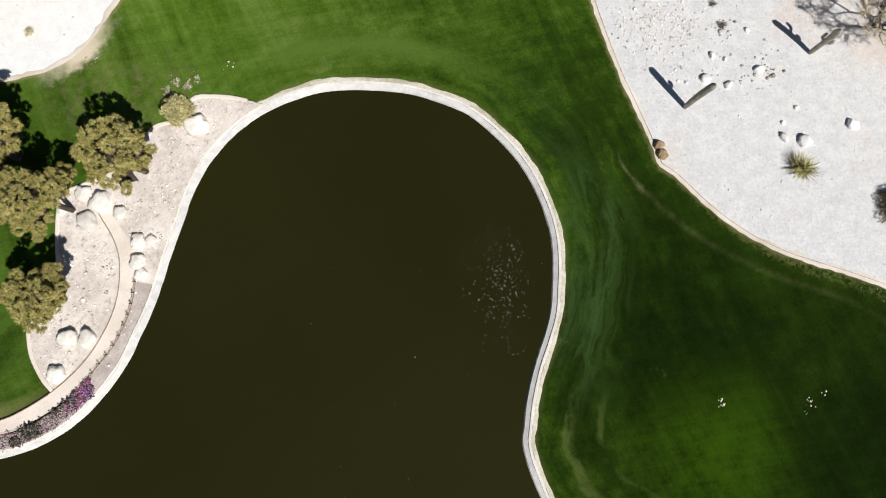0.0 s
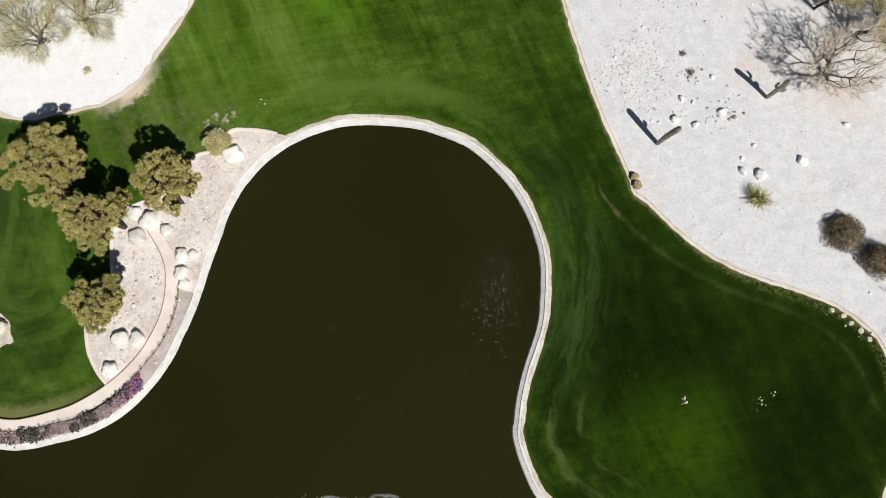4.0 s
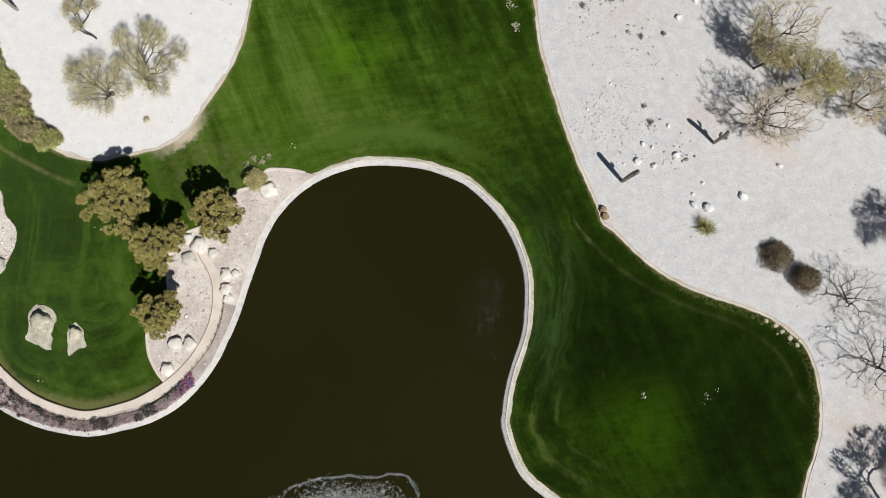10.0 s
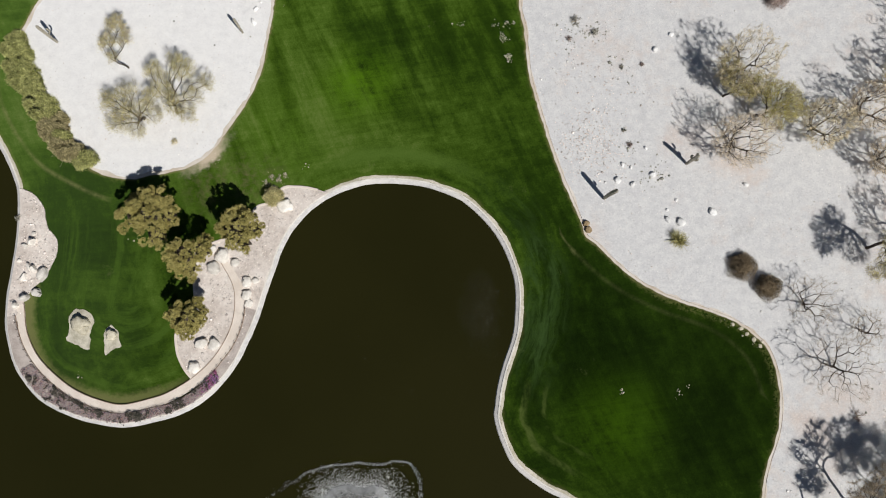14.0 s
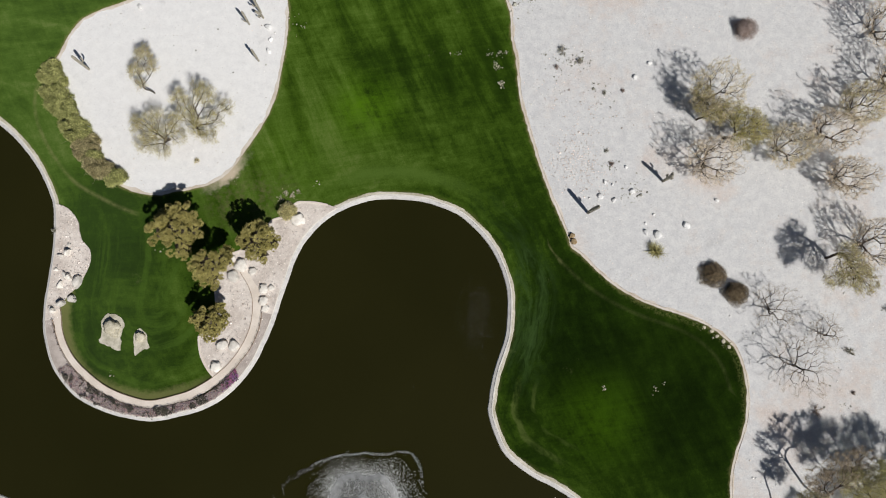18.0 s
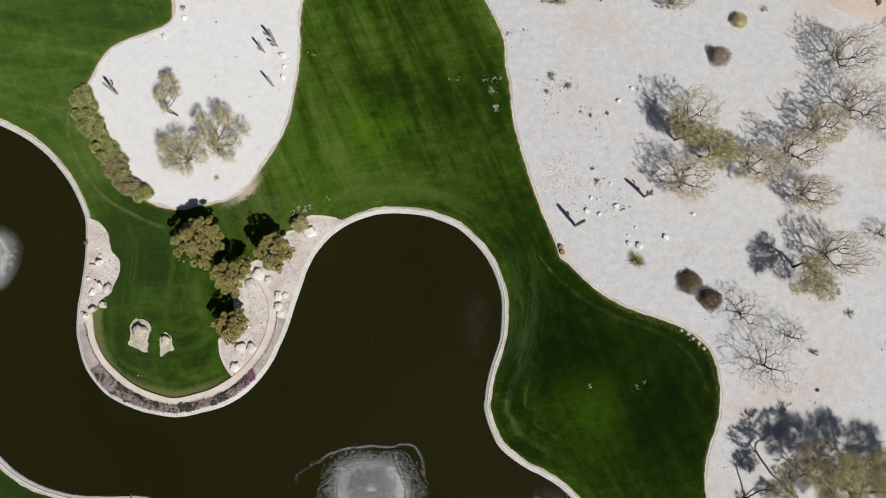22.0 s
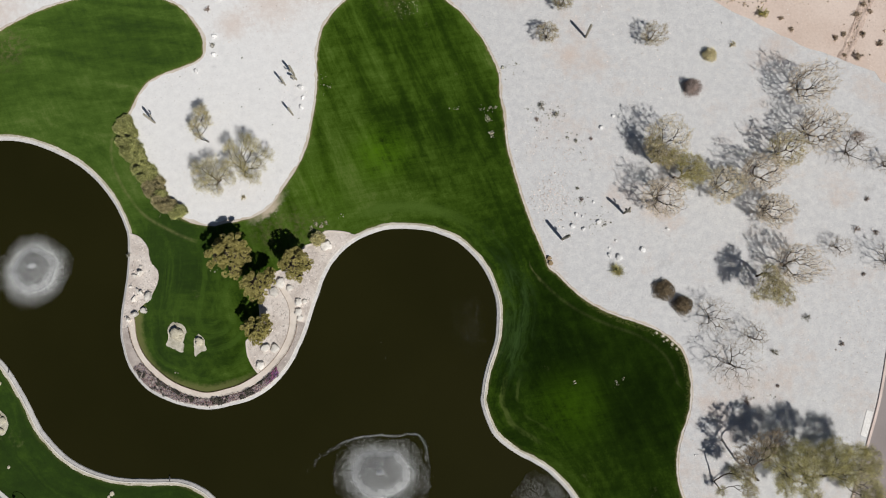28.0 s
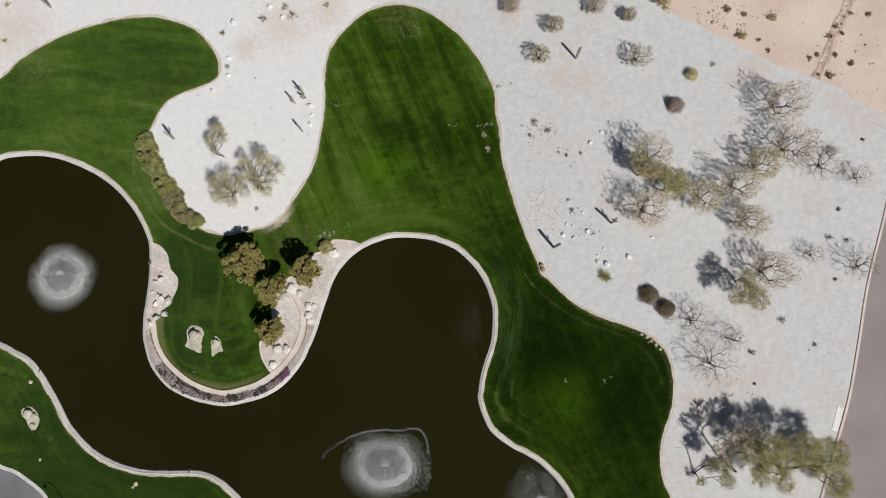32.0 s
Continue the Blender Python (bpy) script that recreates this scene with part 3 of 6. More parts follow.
WATER_WEST = [(-39.8, -11.4), (-44, -10.9), (-47.1, -10), (-50.4, -8.4), (-52.6, -6.4), (-54.4, -3.9), (-55.5, -1), (-56.1, 1.6), (-56.2, 4.7),
    (-56, 7.9), (-55.8, 11.6), (-55.9, 15.3), (-56.3, 18.4), (-57, 20.2), (-58.4, 22.9), (-60.5, 25.8), (-63.5, 28.9), (-67, 31.4), (-70.4, 33.1),
    (-73.8, 34.4), (-77.2, 35.2), (-81.1, 35.3), (-83.8, 35), (-86.4, 34.3), (-92, 31), (-98, 22), (-99, 12), (-95, 4), (-88, 1)]
WATER_SOUTH = [(-82.5, -0.3), (-79.2, -1.8), (-76.4, -3.3), (-74, -5.8), (-71.6, -9.1), (-69.8, -11.9), (-67.9, -14.9), (-65.6, -17.3),
    (-62.9, -19.5), (-59.1, -21.4), (-54.4, -22.6), (-49.3, -22.8), (-44.7, -22.7), (-42.1, -23.2), (-39.5, -24.4), (-37.4, -26.1), (-36, -27.4),
    (-33, -31), (-27, -35), (-15, -37), (0, -37), (14, -35), (21, -31)]
LAWN_WEST = [(-112, 24), (-106, 34), (-97, 43), (-88.1, 50.8), (-86.6, 52.2), (-85.2, 54.1), (-83.1, 55.8), (-80.5, 57.6), (-76.7, 59.8),
    (-72.4, 61.6), (-66.9, 63.2), (-62.4, 63.9), (-58.5, 64), (-55.1, 63.3), (-51.6, 62.1), (-49.2, 60.4), (-47.1, 58), (-45.6, 55.6), (-45.2, 53.6),
    (-45.3, 51.7)]
LAWN_ISLE = [(-46.9, 50.4), (-49, 49.5), (-51.7, 48.4), (-53.9, 47.3), (-55.4, 45.9), (-56.6, 43.6), (-57.5, 41.3), (-58, 39.8), (-57.2, 37.3),
    (-55.3, 34), (-53.1, 30.1), (-50.1, 25.7), (-47.7, 22.4), (-46.6, 21.4), (-44.4, 20.5), (-41.7, 20.1)]
LAWN_TOP = [(-38.5, 20.7), (-36.4, 21.1), (-33.7, 22), (-31.6, 23.4), (-30.1, 25.4), (-28.1, 28.7), (-26.3, 32), (-25.1, 35.4), (-24.6, 38.8),
    (-24.1, 42.8), (-23.9, 46.8), (-24.1, 50.3), (-24, 53.8), (-23.5, 56.7), (-22.2, 59.5), (-20.6, 61.5), (-18.4, 63.9), (-15.7, 65.8), (-11.8, 67),
    (-8.4, 67), (-5.5, 66.2), (-2.7, 64.7), (0.1, 62.5), (2.4, 60.5), (4.6, 57.6), (6.3, 55.3), (8, 51.8), (9.1, 48.9)]
LAWN_EAST = [(9.3, 44.9), (9.9, 42), (10.3, 38), (10.7, 34.7), (11.6, 31.3), (12.4, 28.6), (13.4, 25.3), (14.5, 22), (16, 18.3), (17.3, 15.1),
    (17.8, 13.5), (18.4, 13), (19.4, 12.2), (21.8, 9.8), (24.3, 7.8), (27.5, 6), (30.6, 4.9), (33.7, 3.9), (36.7, 2.7), (38.8, 1.2), (40.3, -0.3),
    (41.2, -2.4), (41.6, -4.9), (41.7, -7.4), (41.4, -9.9), (40.6, -12.4), (39.8, -14.4), (39.1, -16.9), (38.8, -19.4), (38.9, -21.8), (39.5, -24.2),
    (40.4, -26.3)]
LAWN_CLOSE = [(41, -32), (36, -38), (27, -36), (18, -30), (5, -18), (-20, -16), (-40, -16), (-62, -8), (-70, 10), (-85, 20), (-105, 14)]
LAWN_SOUTH = [(-106, 8), (-92, 10), (-76, 4), (-66, -10), (-50, -18), (-38, -19), (-28, -28), (-24, -42), (-50, -48), (-70, -36), (-71.1, -27.8),
    (-72.4, -26.5), (-74.4, -25.1), (-77.1, -23.5), (-79.8, -22.5), (-86, -18), (-104, -8)]
BED_EAST = [(-16.9, 19), (-18.3, 19.3), (-20, 19.4), (-21.5, 19.2), (-23.1, 17.3), (-24.9, 16.5), (-26.4, 13.6), (-30.4, 11.7), (-32.1, 10.9),
    (-32.3, 9.2), (-32.2, 6.9), (-31.8, 3.6), (-31.8, 1.7), (-33.1, 0.6), (-34, 0.3), (-34, -0.6), (-33.6, -2.4), (-32.6, -4.2), (-31.7, -5.2),
    (-30, -6), (-28, -5), (-24, -1.5), (-22.5, 3), (-21, 8), (-19, 13), (-16, 16.5), (-14.8, 18.4)]
BED_WEST = [(-56.3, 18.5), (-54.6, 18.3), (-53.3, 17.5), (-52.3, 16.2), (-52, 14.8), (-51.4, 13.4), (-50.3, 12.2), (-50, 10.8), (-50.3, 9.5),
    (-50.9, 7.9), (-51.4, 6.9), (-52.4, 6), (-53.1, 5), (-53.8, 3.7), (-54.1, 1.6), (-56, 1.5), (-57, 6), (-57, 12), (-57, 17)]
PATH_EAST = [(-28.6, 9.5), (-27.4, 7.8), (-26.6, 5.9), (-26.4, 3.6), (-26.7, 1.3), (-27.6, -1), (-28.9, -3.1), (-30.4, -4.7), (-32.1, -6.1),
    (-34.1, -7.3)]
PATH_WEST = [(-35.8, -8), (-39.9, -9), (-43, -8.5), (-46.2, -7.3), (-48.9, -5.5), (-51.1, -3.5), (-52.5, -1.5), (-53.4, 0.6), (-53.8, 2.7),
    (-54, 3.7)]
FENCE = [(-25.5, 3.6), (-25.8, 1.3), (-26.8, -1.3), (-28.2, -3.3), (-29.7, -5.3), (-31.8, -7.1), (-34, -8.3), (-35.7, -8.7), (-39.8, -9.6),
    (-42.9, -9.2), (-46.3, -7.9), (-49.2, -6), (-51.5, -3.8), (-53.1, -1.5), (-54, 0.6), (-54.5, 2.2)]
ROAD_EDGE = [(135, 240), (110, 130), (97, 82), (92, 60), (87.5, 43), (83.3, 27.2), (78.6, 12.6), (76.1, 2.2), (73.5, -8), (70.6, -16.2), (67, -26),
    (61, -42), (54, -60), (36, -110), (0, -200)]
PEACH_LOT = [(40.1, 68.7), (45.6, 65.4), (56.4, 59.5), (67.2, 54.1), (75.7, 50.7), (84.9, 45.1), (110, 32), (260, 10), (260, 200), (60, 200),
    (20, 90)]
DITCH_LINE = [(72, 52.4), (74, 56.5), (76.4, 61.9), (79, 67.3), (80.7, 71.5), (87, 90), (92, 110)]
PAVED_EDGE = [(-90, -15.5), (-84, -20), (-79.8, -22.6), (-77.1, -23.5), (-74.4, -25.1), (-72.4, -26.5), (-71.1, -27.8), (-68, -32)]
TRACKS = [([(-58.4, 40.6), (-59.9, 37.4), (-60.3, 34), (-59.4, 30.3), (-57, 26), (-53.5, 22), (-49.4, 19.6), (-45.4, 17.8)], 0.7, 1.0),
          ([(14.6, 13.8), (15.4, 12.5), (16.3, 11.4)], 0.35, 1.0),
          ([(16.3, 11.4), (19.5, 8.4), (23.1, 6), (27.6, 3.9), (32.6, 2.2), (36, 0.2), (38.4, -2.6), (39.5, -6)], 0.7, 0.3)]

POND_Z = -0.25
pond = smooth_line(WATER_EAST + WATER_NORTH + WATER_WEST + WATER_SOUTH, 0.5, closed=True)
if np.sum(pond[:, 0] * np.roll(pond[:, 1], -1) - np.roll(pond[:, 0], -1) * pond[:, 1]) < 0:
    pond = pond[::-1].copy()
pond_out = -normals_of(pond, True)          # away from the water
bank = pond + pond_out * 0.62               # under the concrete's back edge
shore_len = np.concatenate([[0], np.cumsum(np.linalg.norm(np.diff(pond, axis=0), axis=1))])

# ---- ground, one sheet to the horizon ----
FAR = [(-4000, -4000), (4000, -4000), (4000, 4000), (-4000, 4000)]
gx, gy = np.meshgrid(np.arange(-140, 141, 10.0), np.arange(-90, 131, 10.0))
gv, gf = fill([FAR, bank], lambda m: ~inside(bank, m), np.stack([gx.ravel(), gy.ravel()], 1))
ground = raw("ground", [(x, y, 0) for x, y in gv], gf, GRAVEL)
tagged(ground, "pale crushed gravel desert ground with pinkish soil patches", "ground", kind="structure")

water_v, water_f = fill([pond + pond_out * 0.3], lambda m: np.ones(len(m), bool))
water = raw("water", [(x, y, POND_Z) for x, y in water_v], water_f, WATER)
tagged(water, "still dark olive pond water", "water", kind="structure")

rim = sweep("pond_kerb", pond, [(0.35, -0.6), (0.02, POND_Z - 0.02), (-0.08, -0.12), (-0.26, -0.05), (-0.46, 0.035), (-0.48, -0.02)], CONCRETE, closed=True, ragged=0.04)
tagged(rim, "sloping grey concrete apron round the pond", "kerb", kind="structure")
cope = sweep("pond_coping", pond, [(-0.465, -0.06), (-0.47, 0.085), (-0.49, 0.105), (-0.66, 0.115), (-0.69, 0.09), (-0.70, -0.05)], COPING, closed=True)
tagged(cope, "narrow pale concrete coping round the pond", "kerb", kind="structure")
LAWN = lawn_material((shore_len[near(pond, np.array([(15.5, -20.0)]))[1][0]], shore_len[near(pond, np.array([(7.4, -3.0)]))[1][0]]))

# ---- lawns ----
def lawn_rise(ds, db, pts):
    """Height of the turf by its distance from the bank and from its border."""
    swell = np.clip(np.minimum(ds - 0.6, db) / 5.0, 0, 1)
    lift = np.array([0.5 + noise.noise((x * 0.07, y * 0.07, 5.0)) + 0.3 * noise.noise((x * 0.2, y * 0.2, 1.0)) for x, y in pts])
    return 0.05 + 0.16 * swell * np.clip(lift, 0, 1.6)


def lawn(name, outline, label, rough_edge=0.12, tracks=()):
    lp = smooth_line(outline, 0.5, closed=True)
    lp = lp + normals_of(lp, True) * (rough_edge * np.array([noise.noise((x * 1.3, y * 1.3, 0.7)) + 0.6 * noise.noise((x * 4, y * 4, 2.7)) for x, y in lp]))[:, None]
    inner = grid_points(lp, 1.1)
    d, _ = near(pond[::2], inner)
    inner = inner[(~inside(bank, inner)) & (d > 1.2)]
    worn, much = np.zeros((0, 2)), []
    for pts, width, amount in tracks:  # extra points, so that worn lines can be drawn in the turf
        line = smooth_line(pts, 0.5)
        nr = normals_of(line)
        worn = np.concatenate([worn, line])
        much += [amount] * len(line)
        inner = inner[near(line, inner)[0] > width * 2.2]
        inner = np.concatenate([inner, line] + [line + nr * o * width for o in (-1.6, -0.6, 0.6, 1.6)])
    inner = inner[inside(lp, inner) & ~inside(bank, inner)]
    v, f = fill([lp, bank], lambda m: inside(lp, m) & ~inside(bank, m), inner)
    ds, w = near(pond, v)
    db, _ = near(lp, v)
    wear = np.zeros(len(v))
    if len(worn):
        dw, iw = near(worn, v)
        wear = (dw < 0.02) * np.array(much)[iw]
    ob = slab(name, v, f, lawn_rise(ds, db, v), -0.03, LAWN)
    n = len(ob.data.vertices)
    for key, val in (("shore", ds), ("along", shore_len[w]), ("border", db), ("wear", wear)):
        a = ob.data.attributes.new(key, "FLOAT", "POINT")
        full = np.zeros(n, np.float32)
        full[:len(val)] = val
        a.data.foreach_set("value", full)
    return tagged(ob, label, "lawn", kind="structure"), lp


LAWN_A = LAWN_WEST + LAWN_ISLE + LAWN_TOP + LAWN_EAST + LAWN_CLOSE
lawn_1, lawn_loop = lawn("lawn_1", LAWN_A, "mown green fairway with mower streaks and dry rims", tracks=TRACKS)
fringe = sweep("bank_soil", pond, [(-0.66, 0.0), (-0.66, 0.09), (-0.85, 0.10), (-1.02, 0.085), (-1.06, 0.0)], FRINGE, closed=True, ragged=0.16)
tagged(fringe, "ragged strip of dry soil behind the pond kerb", "bank", kind="structure")
lawn_2, south_loop = lawn("lawn_2", LAWN_SOUTH, "mown green lawn on the south bank of the pond")

# ---- edging of bare soil with a thin header board between lawn and gravel ----
for k, line in enumerate((smooth_line(LAWN_WEST + LAWN_ISLE[:9], 0.5), smooth_line(LAWN_ISLE[-5:] + LAWN_TOP[:20], 0.5), smooth_line(LAWN_TOP[19:] + LAWN_EAST, 0.5))):
    e = sweep(f"edging_{k + 1}", line, [(-0.1, 0.0), (-0.1, 0.028), (0.3, 0.03), (0.46, 0.008), (0.48, -0.02)], EDGE, ragged=0.34)
    tagged(e, "strip of bare pinkish soil along the lawn", "edging", kind="structure")
    if k == 2:
        b = sweep("header_board", line, [(0.33, 0.0), (0.33, 0.05), (0.36, 0.05), (0.36, 0.0)], HEADER)
        tagged(b, "thin brown header board between lawn and gravel", "edging", kind="structure")

# ---- gravel beds and path on the peninsula ----
def patch(name, outline, material, top, label, category, step=0.4, ragged=0.1, bottom=-0.02, hump=0.0, outside_pond=True, kind="structure"):
    lp = smooth_line(outline, step, closed=True)
    lp = lp + normals_of(lp, True) * (ragged * np.array([noise.noise((x * 1.6, y * 1.6, 3.3)) for x, y in lp]))[:, None]
    inner = grid_points(lp, max(0.7, step * 1.6))
    di, _ = near(lp, inner)
    inner = inner[di > 0.4]
    if outside_pond:
        inner = inner[~inside(bank, inner)]
        v, f = fill([lp, bank], lambda m: inside(lp, m) & ~inside(bank, m), inner)
    else:
        v, f = fill([lp], lambda m: inside(lp, m), inner)
    d, _ = near(lp, v)
    z = top + hump * np.clip(d / 1.5, 0, 1) * (0.7 + 0.6 * np.array([noise.noise((x * 0.6, y * 0.6, 0)) for x, y in v]))
    ob = slab(name, v, f, z, bottom, material)
    return tagged(ob, label, category, kind=kind), lp


bed_1, bed_e_loop = patch("gravel_bed_1", BED_EAST, BED, 0.23, "pinkish gravel bed with pines and boulders beside the pond", "gravel bed")
bed_2, bed_w_loop = patch("gravel_bed_2", BED_WEST, BED, 0.23, "pinkish gravel bed with boulders on the west shore", "gravel bed")
bed_rim = sweep("bed_edging", smooth_line(BED_EAST[:19], 0.4), [(-0.16, 0.0), (-0.16, 0.27), (-0.1, 0.29), (0.1, 0.29), (0.16, 0.27), (0.16, 0.0)], TRAIL)
tagged(bed_rim, "pale concrete edging round the gravel bed", "edging", kind="structure")
trail_line = smooth_line(PATH_EAST + PATH_WEST, 0.4)
trail_w = np.interp(np.arange(len(trail_line)), [0, 12, 60, len(trail_line) - 1], [0.35, 0.75, 0.72, 0.5])
nrm = normals_of(trail_line)
tl, tr = trail_line + nrm * trail_w[:, None], trail_line - nrm * np.minimum(trail_w, 0.42)[:, None]
n = len(trail_line)
tv = [(*p, -0.02) for p in tl] + [(*p, 0.26) for p in tl] + [(*p, 0.26) for p in tr] + [(*p, -0.02) for p in tr]
tf = [(j * n + i, j * n + i + 1, (j + 1) * n + i + 1, (j + 1) * n + i) for j in range(3) for i in range(n - 1)]
trail = raw("path", tv, tf, TRAIL)
tagged(trail, "beige compacted footpath curving round the green", "path", kind="structure")
lip = sweep("path_edging", tr, [(0.02, 0.24), (0.02, 0.30), (-0.05, 0.30), (-0.05, 0.24)], HEADER)
tagged(lip, "dark steel edging along the inner side of the path", "edging", kind="structure")

# strip between path and kerb, bare to the east, planted to the west
fence_line = smooth_line(FENCE, 0.3)
a0 = near(pond, fence_line[:1])[1][0]
a1 = near(pond, fence_line[-1:])[1][0]
step_dir = 1 if (a1 - a0) % len(pond) < len(pond) / 2 else -1
idx = [(a0 + step_dir * i) % len(pond) for i in range((step_dir * (a1 - a0)) % len(pond) + 1)]
inner_edge = bank[idx]
outer = fence_line[np.linspace(0, len(fence_line) - 1, len(inner_edge)).round().astype(int)]
n = len(inner_edge)
sv = [(*p, -0.02) for p in inner_edge] + [(*p, 0.245) for p in inner_edge] + [(*p, 0.245) for p in outer] + [(*p, -0.02) for p in outer]
sf = [(j * n + i, j * n + i + 1, (j + 1) * n + i + 1, (j + 1) * n + i) for j in range(3) for i in range(n - 1)]
strip = raw("planting_strip", sv, sf, STRIP)
tagged(strip, "grey-brown mulched planting strip along the pond kerb", "planting strip", kind="structure")

# ---- dirt lot, road, paved corner ----
dirt, dirt_loop = patch("dirt_lot", PEACH_LOT, PEACH, 0.03, "bare peach-coloured dirt beyond the gravel", "ground", step=2.0, ragged=0.8, outside_pond=False)
ditch_line = smooth_line(DITCH_LINE, 1.0)
ditch = sweep("ditch", ditch_line, [(-1.1, 0.028), (-0.85, 0.1), (-0.55, 0.12), (-0.25, 0.04), (0.25, 0.04), (0.55, 0.13), (0.8, 0.1), (1.1, 0.028)], DITCH, ragged=0.5)
tagged(ditch, "shallow eroded brown ditch with low banks", "ditch", kind="structure")
road_line = smooth_line(ROAD_EDGE, 1.0)
road = sweep("road", road_line, [(0.3, -0.05), (0.3, 0.034), (6, 0.075), (12, 0.05), (12, -0.05)], ASPHALT)
tagged(road, "worn pinkish grey asphalt road", "road", kind="structure")
kerb = sweep("road_kerb", road_line, [(-0.1, -0.02), (-0.1, 0.14), (-0.06, 0.155), (0.06, 0.15), (0.1, 0.04), (0.42, 0.035), (0.43, -0.02)], KERB)
tagged(kerb, "pink concrete kerb with gutter along the road", "kerb", kind="structure")
lot_edge = smooth_line(PAVED_EDGE, 0.5)
lot, lot_loop = patch("paved_corner", PAVED_EDGE + [(-72, -40), (-100, -45), (-100, -25)], GREYLOT, 0.04, "grey asphalt paving beside the south lawn", "paving", ragged=0.0)
lot_kerb = sweep("paving_kerb", lot_edge, [(0.55, 0.0), (0.55, 0.16), (0.5, 0.18), (-0.05, 0.18), (-0.1, 0.15), (-0.1, 0.0)], WHITEKERB)
tagged(lot_kerb, "pale concrete kerb between lawn and paving", "kerb", kind="structure")

# ---- plant builders ----
def tubes(polys, sides=4):
    """Tapered tubes along lists of (points, radii)."""
    verts, faces = [], []
    ang = np.arange(sides) * 2 * math.pi / sides
    ca, sa = np.cos(ang)[:, None], np.sin(ang)[:, None]
    for pts, rad in polys:
        pts = np.asarray(pts, float)
        d = np.gradient(pts, axis=0)
        base = len(verts)
        for p, t, r in zip(pts, d, rad):
            t = t / max(np.linalg.norm(t), 1e-9)
            u = np.cross(t, (0.31, 0.22, 0.92) if abs(t[2]) < 0.8 else (0.95, 0.2, 0.1))
            u /= np.linalg.norm(u)
            w = np.cross(t, u)
            verts.extend(p + r * (ca * u + sa * w))
        for i in range(len(pts) - 1):
            for j in range(sides):
                a, b = base + i * sides + j, base + i * sides + (j + 1) % sides
                faces.append((a, b, b + sides, a + sides))
        faces.append(tuple(base + (len(pts) - 1) * sides + j for j in range(sides)))
    return verts, faces


def bent(rng, start, way, length, steps, wobble, lift):
    """A crooked line that sets off along way and bends by chance."""
    p, d = np.array(start, float), np.array(way, float)
    out = [p.copy()]
    for _ in range(steps):
        d = d + rng.normal(0, wobble, 3) + (0, 0, lift)
        d /= np.linalg.norm(d)
        p = p + d * length / steps
        out.append(p.copy())
    return np.array(out)


def branching(rng, line, count, angle, length, steps, lo=0.3, flat=0.0):
    """Side shoots of a line."""
    out = []
    for k in range(count):
        f = lo + (1 - lo) * (k + rng.uniform(0, 1)) / count
        i = min(int(f * (len(line) - 1)), len(line) - 2)
        p = line[i] + (line[i + 1] - line[i]) * (f * (len(line) - 1) - i)
        d = line[i + 1] - line[i]
        d = d / np.linalg.norm(d)
        side = np.cross(d, rng.normal(0, 1, 3))
        side /= max(np.linalg.norm(side), 1e-6)
        w = d * math.cos(angle) + side * math.sin(angle)
        w[2] = w[2] * (1 - flat) + 0.1
        out.append(bent(rng, p, w / np.linalg.norm(w), length * rng.uniform(0.6, 1.15) * (1.15 - 0.5 * f), steps, 0.16, 0.03))
    return out


def slivers(rng, lines, count, length, width, spread=0.8, reach=0.0):
    """Thin three-cornered leaves or twiglets set along lines."""
    lines = np.array(lines)
    k = rng.integers(0, len(lines), count)
    f = rng.uniform(0.25, 1, count) * (lines.shape[1] - 1)
    i = np.minimum(f.astype(int), lines.shape[1] - 2)
    a, b = lines[k, i], lines[k, i + 1]
    p = a + (b - a) * (f - i)[:, None] + rng.normal(0, reach, (count, 3)) if reach else a + (b - a) * (f - i)[:, None]
    d = (b - a) / np.maximum(np.linalg.norm(b - a, axis=1), 1e-6)[:, None] + rng.normal(0, spread, (count, 3))
    d /= np.linalg.norm(d, axis=1)[:, None]
    s = np.cross(d, rng.normal(0, 1, (count, 3)))
    s /= np.maximum(np.linalg.norm(s, axis=1), 1e-6)[:, None]
    le = length * rng.uniform(0.6, 1.4, count)[:, None]
    wi = width * rng.uniform(0.7, 1.3, count)[:, None]
    return np.stack([p - s * wi / 2, p + s * wi / 2, p + d * le], 1)


def sticks(name, a, b, ra, rb, sides, material, parent):
    """Many straight tapered sticks in one mesh: from a to b, with their radii."""
    d = b - a
    d = d / np.maximum(np.linalg.norm(d, axis=1), 1e-6)[:, None]
    u = np.cross(d, np.where(np.abs(d[:, 2:]) < 0.8, (0.13, 0.22, 0.97), (0.96, 0.2, 0.1)))
    u /= np.linalg.norm(u, axis=1)[:, None]
    w = np.cross(d, u)
    ang = np.arange(sides) * 2 * math.pi / sides
    ring = u[:, None] * np.cos(ang)[None, :, None] + w[:, None] * np.sin(ang)[None, :, None]
    v = np.concatenate([a[:, None] + ring * ra[:, None, None], b[:, None] + ring * rb[:, None, None]], 1)
    j = np.arange(sides)
    quad = np.stack([j, (j + 1) % sides, (j + 1) % sides + sides, j + sides], 1)
    f = (quad[None] + (np.arange(len(a)) * 2 * sides)[:, None, None]).reshape(-1, 4)
    me = bpy.data.meshes.new(name)
    me.vertices.add(v.shape[0] * v.shape[1])
    me.vertices.foreach_set("co", v.astype(np.float32).ravel())
    me.loops.add(len(f) * 4)
    me.loops.foreach_set("vertex_index", f.astype(np.int32).ravel())
    me.polygons.add(len(f))
    me.polygons.foreach_set("loop_start", np.arange(0, len(f) * 4, 4, dtype=np.int32))
    me.update(calc_edges=True)
    return obj(name, me, material, parent)


